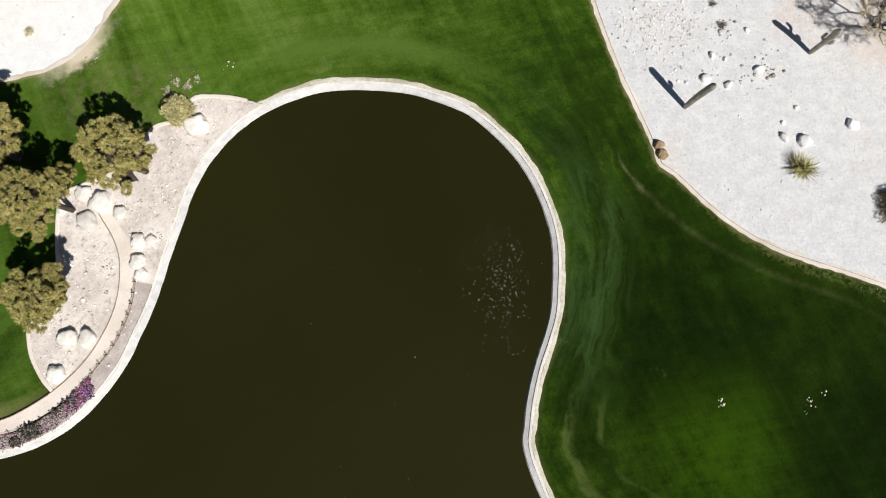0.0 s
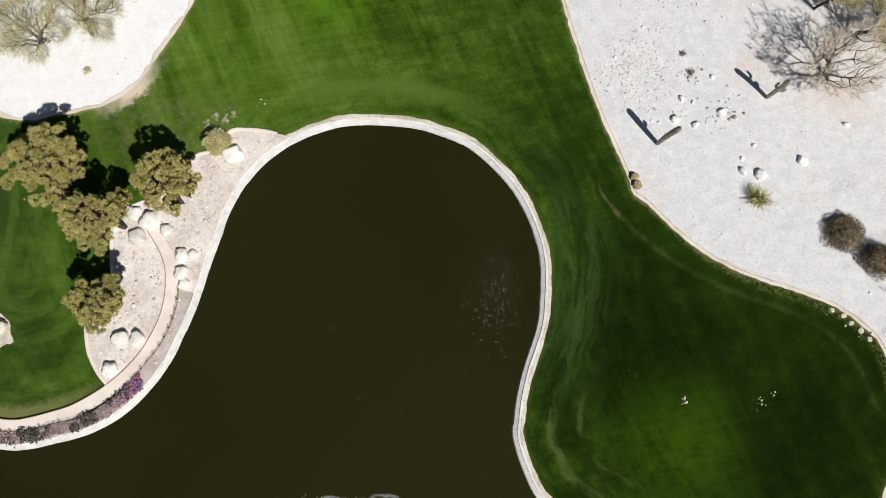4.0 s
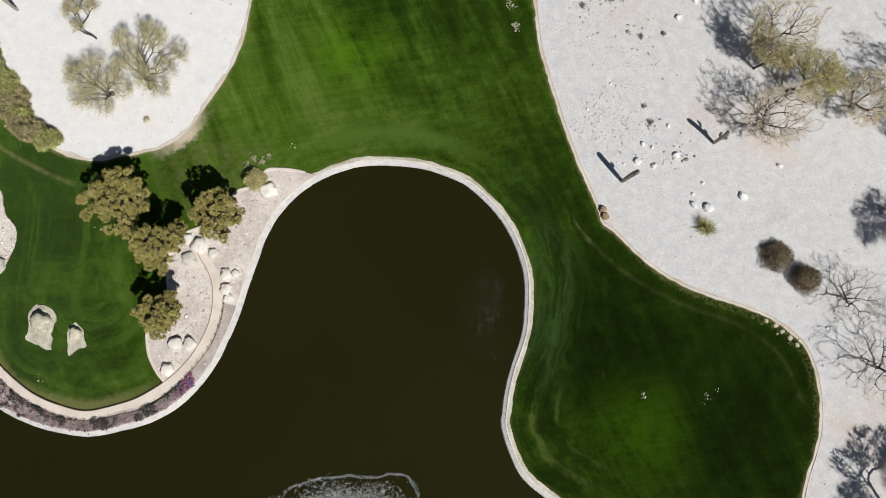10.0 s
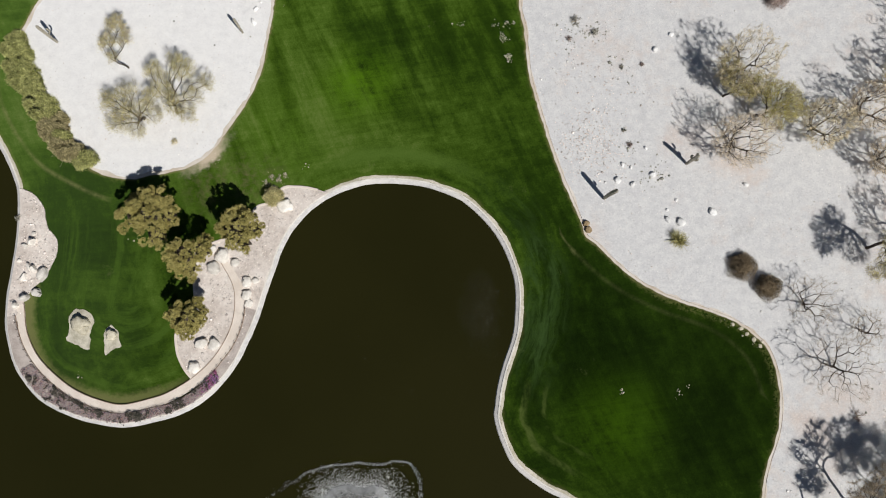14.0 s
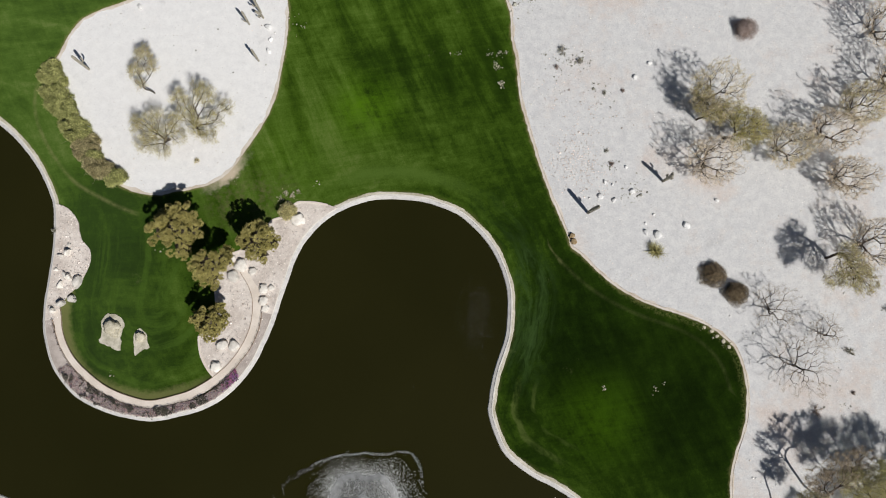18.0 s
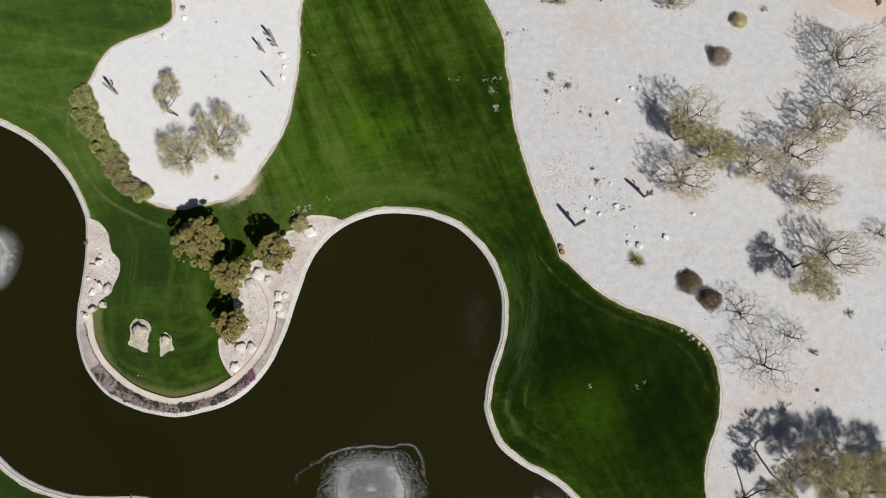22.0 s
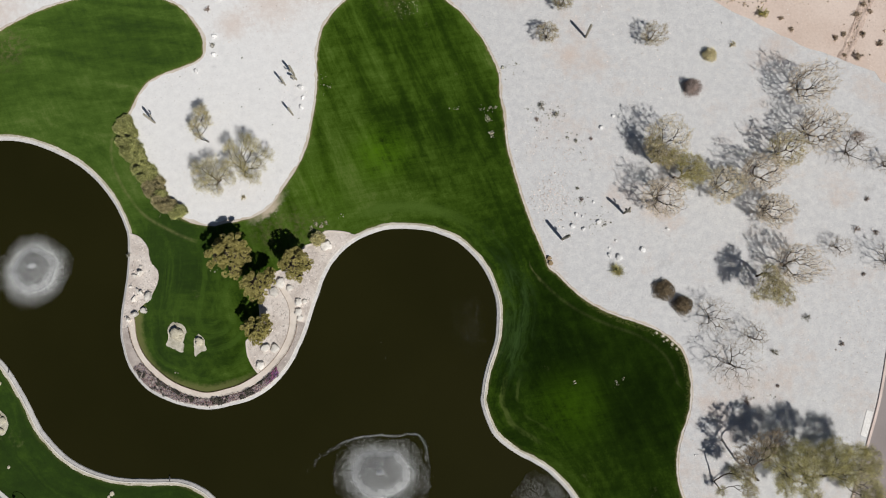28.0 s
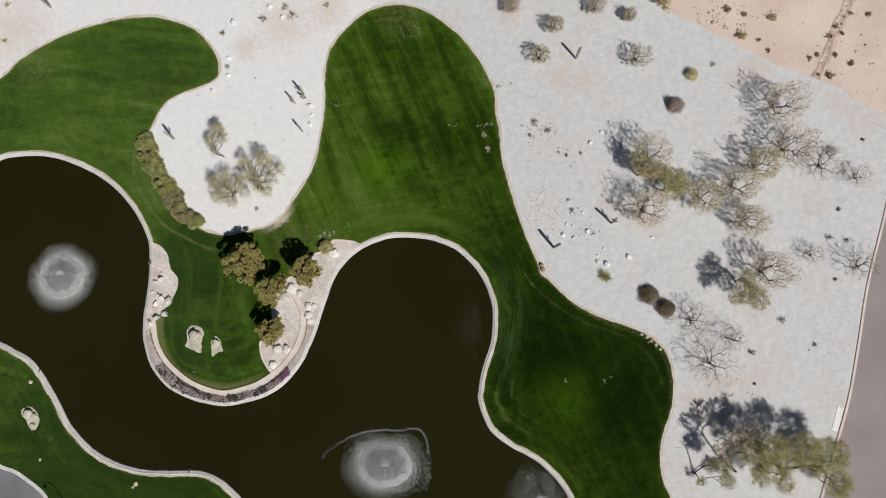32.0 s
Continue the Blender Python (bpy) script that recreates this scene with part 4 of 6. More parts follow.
def grown_tree(name, at, tips, label, group, seed, leaf=None, leaves=0, leaf_size=(0.2, 0.03), reach=0.12, spread=0.5, twiglets=11000, twig_size=(0.6, 0.02),
               haze=None, fork=0.35, thin=0.0075, stray=0.6, straight=0.5, patchy=0.0):
    """A desert tree whose limbs fork towards the given tips of its crown; fine twigs and thin leaves grow at their ends."""
    rng = np.random.default_rng(seed)
    ob = thing(name, (*at, 0), label, "tree", group)
    nodes, parent, run = [np.array((0, 0, -0.1)), np.array((0.03, 0.02, fork))], [-1, 0], [0.0, 0.0]
    tips = tips[np.argsort(np.linalg.norm(tips * (1, 1, 0.8), axis=1))]
    buf = np.zeros((6000, 3))
    buf[0], buf[1] = nodes
    length = np.zeros(6000)
    ends = []
    for t in tips:
        k = len(nodes)
        d = np.linalg.norm(buf[1:k] - t, axis=1)
        # branches keep outward: a node that lies further out than the tip is a poor start
        j = 1 + int(np.argmin(d + straight * length[1:k]))
        p, gap = nodes[j], np.linalg.norm(t - nodes[j])
        n = max(1, int(gap / 0.55))
        side = rng.normal(0, 0.075 * gap, 3)
        for i in range(1, n + 1):
            if len(nodes) >= 5990:
                break
            f = i / n
            q = p + (t - p) * f + side * math.sin(f * math.pi) + (rng.normal(0, 0.05, 3) if i < n else 0)
            buf[len(nodes)] = q
            length[len(nodes)] = length[j] + gap * f
            parent.append(j if i == 1 else len(nodes) - 1)
            nodes.append(q)
        ends.append(len(nodes) - 1)
    pos, par = np.array(nodes), np.array(parent)
    load = np.zeros(len(pos))
    load[ends] += 1
    for i in range(len(pos) - 1, 0, -1):
        load[par[i]] += load[i]
    rad = thin * np.maximum(load, 1) ** 0.5
    limb_of = np.zeros(len(pos), int)
    for i in range(2, len(pos)):
        limb_of[i] = i if par[i] == 1 else limb_of[par[i]]
    raw("trunk", *tubes([(pos[:2], [rad[1] * 1.25, rad[1]])], 8), BARK, ob, True)
    idx = np.arange(2, len(pos))
    for k in np.unique(limb_of[2:]):
        mine = idx[limb_of[idx] == k]
        thick = mine[load[mine] >= 5]
        fine = mine[load[mine] < 5]
        if not len(thick):
            thick, fine = mine, mine[:0]
        limb = sticks("limb", pos[par[thick]], pos[thick], rad[par[thick]].clip(max=rad[thick] * 1.6), rad[thick], 5, BARK, ob)
        if len(fine):
            tagged(sticks("branchwork", pos[par[fine]], pos[fine], rad[fine] * 1.1, rad[fine] * 0.8, 3, TWIG, limb), kind="stuff")
    tip = np.array([i for i in range(2, len(pos)) if load[i] <= 3])

    def sprout(n, size, wide, far):
        i = tip[rng.integers(0, len(tip), n)]
        if patchy:
            keep = np.array([noise.noise(Vector(pos[q]) * 0.9 + Vector((seed, 0, 0))) for q in i]) > rng.uniform(-0.5, 0.1, n) - (1 - patchy) * 0.5
            i = i[keep]
            n = len(i)
        d = pos[i] - pos[par[i]]
        p = pos[par[i]] + d * rng.uniform(0, 1.1, (n, 1)) + rng.normal(0, far, (n, 3))
        d = d / np.maximum(np.linalg.norm(d, axis=1), 1e-6)[:, None] + rng.normal(0, wide, (n, 3))
        d /= np.linalg.norm(d, axis=1)[:, None]
        s = np.cross(d, rng.normal(0, 1, (n, 3)))
        s /= np.maximum(np.linalg.norm(s, axis=1), 1e-6)[:, None]
        le, wi = size[0] * rng.uniform(0.5, 1.4, (n, 1)), size[1] * rng.uniform(0.7, 1.3, (n, 1))
        return np.stack([p - s * wi / 2, p + s * wi / 2, p + d * le], 1)

    tagged(quick("twigwork", sprout(twiglets, twig_size, stray, 0.0), 3, haze or TWIG, ob), kind="stuff")
    if leaves:
        quick("crown", sprout(leaves, leaf_size, spread, reach), 3, leaf, ob)
    return ob


def dome(seed, radius, height, count, lean=(0.0, 0.0), low=36.0):
    """Tips spread through a rounded, open crown."""
    rng = np.random.default_rng(seed)
    az = rng.uniform(0, 2 * math.pi, count)
    el = np.arcsin(rng.uniform(math.sin(radians(low)), 1.0, count))
    r = rng.uniform(0.22, 1.0, count) ** 0.5
    bump = np.array([1 + 0.24 * noise.noise((math.cos(a) * 1.6, math.sin(a) * 1.6, e * 2 + seed)) for a, e in zip(az, el)])
    full = bump / np.sqrt((np.cos(el) / radius) ** 2 + (np.sin(el) / height) ** 2)
    p = np.stack([np.cos(az) * np.cos(el) * r * full, np.sin(az) * np.cos(el) * r * full, np.sin(el) * r * full + 0.4], 1)
    return p + np.outer(p[:, 2] / height, (*lean, 0))


def clouds(seed, at, lobes, per=44):
    """Tips gathered in separate rounded lobes: (x, y, z, radius, share) in the plan."""
    rng = np.random.default_rng(seed)
    out = []
    for x, y, z, r, share in lobes:
        n = max(8, int(per * r * r * (0.5 + 0.5 * share)))
        d = rng.normal(0, 1, (n, 3))
        d /= np.linalg.norm(d, axis=1)[:, None]
        out.append(np.array((x - at[0], y - at[1], z)) + d * (r, r, r * 0.62) * rng.uniform(0.15, 1.0, (n, 1)) ** 0.5)
    p = np.concatenate(out)
    p[:, 2] = np.maximum(p[:, 2], 0.35)
    return p


def lump(bm, at, size, seed, rough=0.25, flat=0.8, sub=2):
    g = bmesh.ops.create_icosphere(bm, subdivisions=sub, radius=1.0)["verts"]
    for v in g:
        k = 1 + rough * noise.noise(v.co * 1.7 + Vector((seed * 3.1, seed, 0))) + rough * 0.6 * noise.noise(v.co * 4 + Vector((0, seed * 2.3, seed)))
        v.co = Vector((v.co.x * k * size, v.co.y * k * size, v.co.z * k * size * flat)) + Vector(at)


@functools.cache
def knobs():
    """A few rough little tufts of foliage, to be reused."""
    out, tri = [], None
    for k in range(10):
        bm = bmesh.new()
        bmesh.ops.create_icosphere(bm, subdivisions=1, radius=1.0)
        out.append(np.array([v.co * (1 + 0.8 * noise.noise(v.co * 1.9 + Vector((k * 5.3, 0, 0)))) for v in bm.verts]))
        tri = np.array([[v.index for v in f.verts] for f in bm.faces])
        bm.free()
    return out, tri


def pine(at, radius, height, seed, label, lobes):
    """A broad-crowned evergreen: boughs that carry plates of small tufts, with dark gaps between them."""
    rng = np.random.default_rng(seed)
    ob = thing("pine_tree", (*at, 0.1), label, "tree", "pines on the peninsula")
    trunk = bent(rng, (0, 0, -0.2), (0, 0, 1), height * 0.75, 6, 0.05, 0.05)
    raw("trunk", *tubes([(trunk, np.linspace(radius * 0.09, radius * 0.03, 7))], 8), BARK, ob, True)
    verts, faces, fuzz, count = [], [], [], 0
    shapes, tri = knobs()
    # flat lumps in dark bark colour, painting shade into the gaps between plates
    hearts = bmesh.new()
    for k, (lx, ly, lz, lr) in enumerate(lobes):
        c = np.array((lx * radius, ly * radius, lz * height))
        big = lr * radius
        raw("limb", *tubes([(np.array([trunk[2], trunk[3] * 0.5 + c * 0.5, c]), [radius * 0.045, radius * 0.03, 0.03])], 6), BARK, ob, True)
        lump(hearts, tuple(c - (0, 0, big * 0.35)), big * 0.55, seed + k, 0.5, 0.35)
        for i in range(12):  # plates spaced out over the bough
            up = 0.95 - 1.1 * (i + 0.5) / 12
            turn = i * 2.4 + rng.uniform(-0.4, 0.4)
            d = np.array((math.cos(turn) * math.sqrt(1 - up * up), math.sin(turn) * math.sqrt(1 - up * up), up))
            sub = big * rng.uniform(0.2, 0.31)
            mid = c + d * (1, 1, 0.75) * big * rng.uniform(0.7, 1.0)
            m = int(105 * sub * sub) + 12
            q = rng.normal(0, 1, (m, 3))
            q[:, 2] = np.abs(q[:, 2]) * 0.8 - 0.2
            q /= np.linalg.norm(q, axis=1)[:, None]
            for u in q:
                size = rng.uniform(0.05, 0.12)
                p = mid + u * (1, 1, 0.45) * sub * rng.uniform(0.7, 1.12)
                verts.append(shapes[rng.integers(len(shapes))] * size * (1, 1, 0.8) + p)
                faces.append(tri + count)
                count += 12
                w = rng.normal(0, 1, (24, 3)) + u * 0.6 + (0, 0, 0.2)
                w /= np.linalg.norm(w, axis=1)[:, None]
                e = np.cross(w, rng.normal(0, 1, (24, 3)))
                e *= 0.022 / np.maximum(np.linalg.norm(e, axis=1), 1e-6)[:, None]
                o = p + w * size * 0.5
                fuzz.append(np.stack([o - e, o + e, o + w * rng.uniform(0.12, 0.28, (24, 1))], 1))
    raw("crown", np.concatenate(verts), np.concatenate(faces), PINE_LEAF, ob, True)
    tagged(quick("needles", np.concatenate(fuzz), 3, PINE_LEAF, ob), kind="stuff")
    part("shade_core", hearts, BARK, ob)
    return ob


def bush(name, at, radius, height, material, label, seed, group="", count=1400, leaf=(0.16, 0.035), core=True, category="bush", z=0.0, spiky=0.5):
    """A low rounded shrub: stems, a crown of thin leaves and a dense heart."""
    rng = np.random.default_rng(seed)
    ob = thing(name, (*at, z), label, category, group)
    stems = [(bent(rng, (0, 0, -0.05), (math.cos(a) * 0.8, math.sin(a) * 0.8, 0.9), height * 0.8, 4, 0.15, 0.0), np.linspace(0.03, 0.008, 5)) for a in np.arange(7) * 0.9]
    raw("stems", *tubes(stems, 4), TWIG, ob)
    d = rng.normal(0, 1, (count, 3))
    d[:, 2] = np.abs(d[:, 2])
    d /= np.linalg.norm(d, axis=1)[:, None]
    wob = np.array([1 + (0.3 if core else 0.55) * noise.noise(Vector(q) * 1.7 + Vector((seed, 0, 0))) for q in d])[:, None]
    p = d * np.array((radius, radius, height)) * wob * rng.uniform(0.4, 1.0, (count, 1)) ** 0.7
    u = d * spiky + rng.normal(0, 0.5, p.shape)
    u /= np.linalg.norm(u, axis=1)[:, None]
    s = np.cross(u, rng.normal(0, 1, p.shape))
    s /= np.maximum(np.linalg.norm(s, axis=1), 1e-6)[:, None]
    le, wi = leaf[0] * rng.uniform(0.6, 1.4, (count, 1)), leaf[1] * rng.uniform(0.7, 1.3, (count, 1))
    quick("crown", np.stack([p - s * wi, p + s * wi, p + u * le], 1), 3, material, ob)
    if core:
        bm = bmesh.new()
        lump(bm, (0, 0, height * 0.25), radius * 0.6, seed, 0.4, height / radius * 0.62)
        part("heart", bm, material, ob)
    return ob


def weed(at, radius, seed, material=None, label="sparse dry desert shrub on the gravel", group="dry shrubs", height=None, count=240):
    """A thin see-through shrub of stems and a few leaves."""
    rng = np.random.default_rng(seed)
    h = height or radius * 0.9
    ob = thing("shrub", (*at, 0), label, "shrub", group)
    stems, ends = [], []
    for k in range(16):
        a, e = rng.uniform(0, 6.28), rng.uniform(0.25, 1.3)
        line = bent(rng, (0, 0, -0.03), (math.cos(a) * math.cos(e), math.sin(a) * math.cos(e), math.sin(e)), rng.uniform(0.6, 1.05) * math.hypot(radius * math.cos(e), h * math.sin(e)), 4, 0.2, 0.0)
        stems.append((line, np.linspace(0.02, 0.008, 5)))
        for b in branching(rng, line, 4, 0.7, radius * 0.35, 4, 0.3):
            stems.append((b, np.linspace(0.012, 0.006, 5)))
            ends.append(b)
    raw("stems", *tubes(stems, 3), TWIG, ob)
    quick("crown", slivers(rng, ends, count, 0.14, 0.04, 0.9, 0.05), 3, material or DUSTY_LEAF, ob)
    return ob


def saguaro(at, height, arms, seed, label="tall ribbed saguaro cactus on pale gravel", turn=0.0, lean=(0.0, 0.0), girth=0.22):
    """A ribbed column with a domed tip, and upturned arms."""
    ob = thing("saguaro_cactus", (*at, 0), label, "cactus", "saguaros", turn=turn)

    def ribbed(name, line, radii, ribs=12):
        k = ribs * 2
        verts, faces = [], []
        d = np.gradient(np.asarray(line, float), axis=0)
        for p, t, r in zip(line, d, radii):
            t = t / np.linalg.norm(t)
            u = np.cross(t, (0.1, 1, 0.05))
            u /= np.linalg.norm(u)
            w = np.cross(t, u)
            for j in range(k):
                a = j * 2 * math.pi / k
                q = r * (1.0 if j % 2 else 0.86)
                verts.append(np.array(p) + q * (u * math.cos(a) + w * math.sin(a)))
        for i in range(len(line) - 1):
            for j in range(k):
                a, b = i * k + j, i * k + (j + 1) % k
                faces.append((a, b, b + k, a + k))
        faces.append(tuple((len(line) - 1) * k + j for j in range(k)))
        return raw(name, verts, faces, SAGUARO, ob)

    zs = np.linspace(0, 1, 15)
    line = [(lean[0] * z * z, lean[1] * z * z, -0.1 + (height + 0.1) * z) for z in zs]
    rad = [girth * (0.82 + 0.3 * math.sin(min(z, 0.75) * 2.1)) * (1 if z < 0.9 else math.sqrt(max(0.02, 1 - ((z - 0.9) / 0.1) ** 2))) for z in zs]
    ribbed("trunk", line, rad)
    for az, z0, out, up in arms:
        c, s = math.cos(radians(az)), math.sin(radians(az))
        g = girth * 0.62
        pts = [(0, 0, z0), (c * out * 0.5, s * out * 0.5, z0 + 0.02), (c * out * 0.85, s * out * 0.85, z0 + 0.12), (c * out, s * out, z0 + 0.35),
               (c * out, s * out, z0 + 0.35 + up * 0.5), (c * out, s * out, z0 + 0.35 + up * 0.9), (c * out, s * out, z0 + 0.35 + up)]
        ribbed("arm", pts, [g * 0.8, g * 0.85, g * 0.95, g, g, g * 0.85, g * 0.25], 9)
    return ob


def boulder(at, size, seed, material=None, label="pale cream boulder half sunk in gravel", group="boulders", flat=0.65, z=0.0, stretch=1.3, turn=0.0, cuts=4):
    """A rock with a flat top and steep sides; many cuts make it angular."""
    bm = bmesh.new()
    lump(bm, (0, 0, 0), 1.0, seed, 0.34, 1.0, 3)
    cut = random.Random(seed)
    for _ in range(cuts):  # broken flat faces
        d = Vector((cut.gauss(0, 1), cut.gauss(0, 1), abs(cut.gauss(0, 0.8)) + 0.1)).normalized()
        for v in bm.verts:
            o = v.co.dot(d) - (0.74 if cuts < 8 else 0.6)
            if o > 0:
                v.co -= d * o * 0.92
    for v in bm.verts:
        lift = math.copysign(abs(v.co.z) ** 0.42, v.co.z)
        v.co = Vector((v.co.x * size * stretch, v.co.y * size, lift * size * flat + size * flat * 0.2))
    me = bpy.data.meshes.new("boulder")
    bm.to_mesh(me)
    bm.free()
    ob = obj("boulder", me, material or BOULDER, smooth=cuts < 8)
    ob.matrix_basis = pose(*at, z - 0.02, 0, 0, turn)
    return tagged(ob, label, "boulder", group)


def chips(name, pts, sizes, material, label, category, z=0.0, flat=0.6, seed=1):
    """Many loose stones as one mesh of stuff."""
    rng = np.random.default_rng(seed)
    base = np.array([(1, 0, 0), (0, 1, 0), (-1, 0, 0), (0, -1, 0), (0, 0, 1), (0.55, 0.55, -0.4), (-0.6, 0.1, -0.4), (0.1, -0.6, -0.4)])
    tri = np.array([(0, 1, 4), (1, 2, 4), (2, 3, 4), (3, 0, 4), (0, 5, 1), (1, 6, 2), (3, 7, 0), (2, 6, 3), (6, 7, 3), (5, 0, 7), (5, 6, 1), (5, 7, 6)])
    n = len(pts)
    v = base[None] * rng.uniform(0.65, 1.3, (n, 8, 3)) * np.asarray(sizes)[:, None, None]
    a = rng.uniform(0, 6.28, n)
    c, s = np.cos(a)[:, None], np.sin(a)[:, None]
    x, y = v[..., 0] * c - v[..., 1] * s, v[..., 0] * s + v[..., 1] * c
    zz = np.broadcast_to(np.asarray(z, float), (n,))[:, None]
    v = np.stack([x + np.asarray(pts)[:, :1], y + np.asarray(pts)[:, 1:2], v[..., 2] * flat + zz + 0.1 * np.asarray(sizes)[:, None]], -1)
    f = (tri[None] + (np.arange(n) * 8)[:, None, None]).reshape(-1, 3)
    me = bpy.data.meshes.new(name)
    me.vertices.add(n * 8)
    me.vertices.foreach_set("co", v.astype(np.float32).ravel())
    me.loops.add(len(f) * 3)
    me.loops.foreach_set("vertex_index", f.astype(np.int32).ravel())
    me.polygons.add(len(f))
    me.polygons.foreach_set("loop_start", np.arange(0, len(f) * 3, 3, dtype=np.int32))
    me.update(calc_edges=True)
    return tagged(obj(name, me, material), label, category, kind="stuff")


# ---- trees on the eastern gravel ----
TAN = "leafless mesquite tree with a haze of tan twigs"
GREEN = "palo verde tree with thin yellow-green foliage"
BARE = "bare dark-limbed mesquite tree without leaves"
EAST = "desert trees on the eastern gravel"
for k, (at, r, h, s, lean) in enumerate([
        ((36.9, 25.7), 5.0, 7.4, 11, (0.3, 0.0)), ((63.0, 46.5), 5.2, 7.4, 12, (0.5, -0.4)), ((64.3, 38.0), 5.4, 7.4, 13, (0.0, 0.2)),
        ((54.2, 30.4), 4.6, 7.2, 14, (-0.2, 0.0)), ((56.0, 24.0), 4.1, 6.0, 15, (0.4, -0.3)), ((58.7, 14.4), 5.0, 7.2, 16, (0.8, 0.4))]):
    grown_tree("mesquite_tree", at, dome(s, r * 0.8, h * 1.52, 900, (lean[0] - 0.2, lean[1] - 0.9)), TAN, EAST, s, HAZE, 5000, (0.35, 0.014), 0.1, 0.7, twiglets=12000, twig_size=(0.5, 0.013), haze=HAZE)
for k, (at, r, h, s, m) in enumerate([((37.6, 35.6), 5.4, 7.2, 21, DUSTY_LEAF), ((47.9, 28.2), 4.4, 5.0, 22, DUSTY_LEAF), ((58.8, 34.4), 3.9, 6.4, 23, YELLOW_OLIVE)]):
    grown_tree("palo_verde_tree", at, dome(s, r * 0.84, h * 1.5, 700, (0.0, -0.6)), "palo verde tree with dusty olive foliage", EAST, s, m, 7500, (0.26, 0.026), 0.12, 0.6, twiglets=8000, twig_size=(0.5, 0.014), haze=HAZE)
at = (54.0, 12.5)
grown_tree("palo_verde_tree", at, clouds(32, at, [(53.0, 10.2, 6.8, 2.4, 1.0), (55.4, 9.0, 5.6, 2.3, 0.9), (53.2, 12.4, 6.2, 1.7, 0.7), (51.6, 9.0, 5.6, 1.5, 0.7)]), GREEN, EAST, 32, YELLOW_OLIVE, 14000, (0.24, 0.03), 0.2, 0.7, twiglets=6000)
at = (40.2, 29.9)
grown_tree("palo_verde_tree", at, clouds(31, at, [(41.6, 30.6, 4.6, 2.5, 1.0), (39.6, 32.3, 4.4, 1.9, 0.8), (43.6, 29.6, 3.8, 1.9, 0.8), (41.2, 28.4, 3.4, 1.7, 0.7)]), GREEN, EAST, 31, OLIVE_LEAF, 15000, (0.22, 0.034), 0.2, 0.8, twiglets=5000)
at = (36.4, 32.6)
grown_tree("palo_verde_tree", at, clouds(34, at, [(36.2, 33.2, 4.4, 2.1, 1.0), (37.9, 31.9, 3.8, 1.6, 0.8), (35.4, 35.0, 4.6, 1.5, 0.8)]), "low palo verde tree with yellow-olive foliage", EAST, 34, YELLOW_OLIVE, 8000, (0.22, 0.032), 0.2, 0.8, twiglets=4000)
at = (59.6, -20.4)
grown_tree("palo_verde_tree", at, clouds(33, at, [(52.6, -17.0, 5.4, 2.4, 0.9), (55.9, -16.6, 6.6, 2.9, 1.2), (61.0, -16.6, 7.0, 3.1, 1.2), (66.2, -17.4, 6.0, 3.0, 1.0),
                                             (55.0, -21.2, 4.0, 2.3, 0.8), (67.6, -22.6, 4.6, 2.7, 0.9), (59.0, -22.6, 3.4, 1.9, 0.6), (64.0, -19.4, 5.2, 2.2, 0.7), (57.8, -19.0, 5.2, 2.4, 0.8)], 32),
           "wide palo verde tree with yellow-green foliage in lobes", EAST, 33, PALE_OLIVE, 105000, (0.25, 0.032), 0.26, 0.8, fork=0.7)
at = (44.8, -21.9)
grown_tree("palo_verde_tree", at, clouds(37, at, [(49.4, -22.6, 3.2, 1.5, 0.8), (45.3, -23.0, 2.0, 0.9, 0.8), (48.0, -19.9, 5.0, 1.7, 1.0), (46.6, -19.4, 4.4, 1.3, 0.8)]),
           "leaning palo verde tree with sparse yellow-green foliage", EAST, 37, PALE_OLIVE, 9000, (0.22, 0.03), 0.22, 0.8, twiglets=5000)
at = (51.9, -21.5)
grown_tree("mesquite_tree", at, clouds(36, at, [(50.4, -15.4, 6.2, 2.3, 0.7), (47.9, -16.9, 5.6, 2.2, 0.7), (52.9, -14.2, 5.8, 2.1, 0.7)], 34), "tall leaning mesquite tree with thin tan twigs", EAST, 36, HAZE, 3000, (0.4, 0.018), 0.05, 0.5, fork=1.0)
for at, r, h, s, lean in [((45.3, 5.1), 3.9, 5.0, 41, (0.2, 0.6)), ((48.4, -2.6), 5.4, 6.2, 42, (-0.6, 0.4)), ((53.0, 1.6), 2.9, 3.8, 43, (-0.9, 0.9)),
                          ((71.0, 34.8), 4.8, 5.6, 44, (0, 0)), ((77.8, 32.4), 2.6, 3.4, 45, (-0.2, 0.2)), ((68.1, 17.6), 2.4, 3.2, 46, (0, 0)), ((76.9, 15.6), 3.9, 5.0, 47, (-0.8, 0.3))]:
    grown_tree("mesquite_tree", at, dome(s, r, h, int(50 * r), (lean[0] - 0.3, lean[1]), 26), BARE, EAST, s, None, 0, twiglets=int(600 * r), twig_size=(0.7, 0.012), straight=0.42, thin=0.0095)
for at, r, h, s, m in [((17.8, 56), 2.6, 3.6, 51, DUSTY_LEAF), ((20.6, 62.3), 2.3, 3.4, 52, YELLOW_OLIVE), ((36.8, 55.8), 3.0, 4.2, 53, DUSTY_LEAF),
                       ((12.3, 66.3), 2.2, 2.8, 54, HAZE), ((28.8, 66.5), 2.2, 2.8, 55, HAZE), ((35.5, 64.7), 1.6, 3.0, 56, HAZE)]:
    grown_tree("young_mesquite_tree", at, dome(s, r * 0.85, h * 1.3, 260, (0.1, -0.2)), "small desert tree with thin foliage on gravel", EAST, s, m, 3200, (0.2, 0.026), 0.1, 0.7, 2600, patchy=0.3)

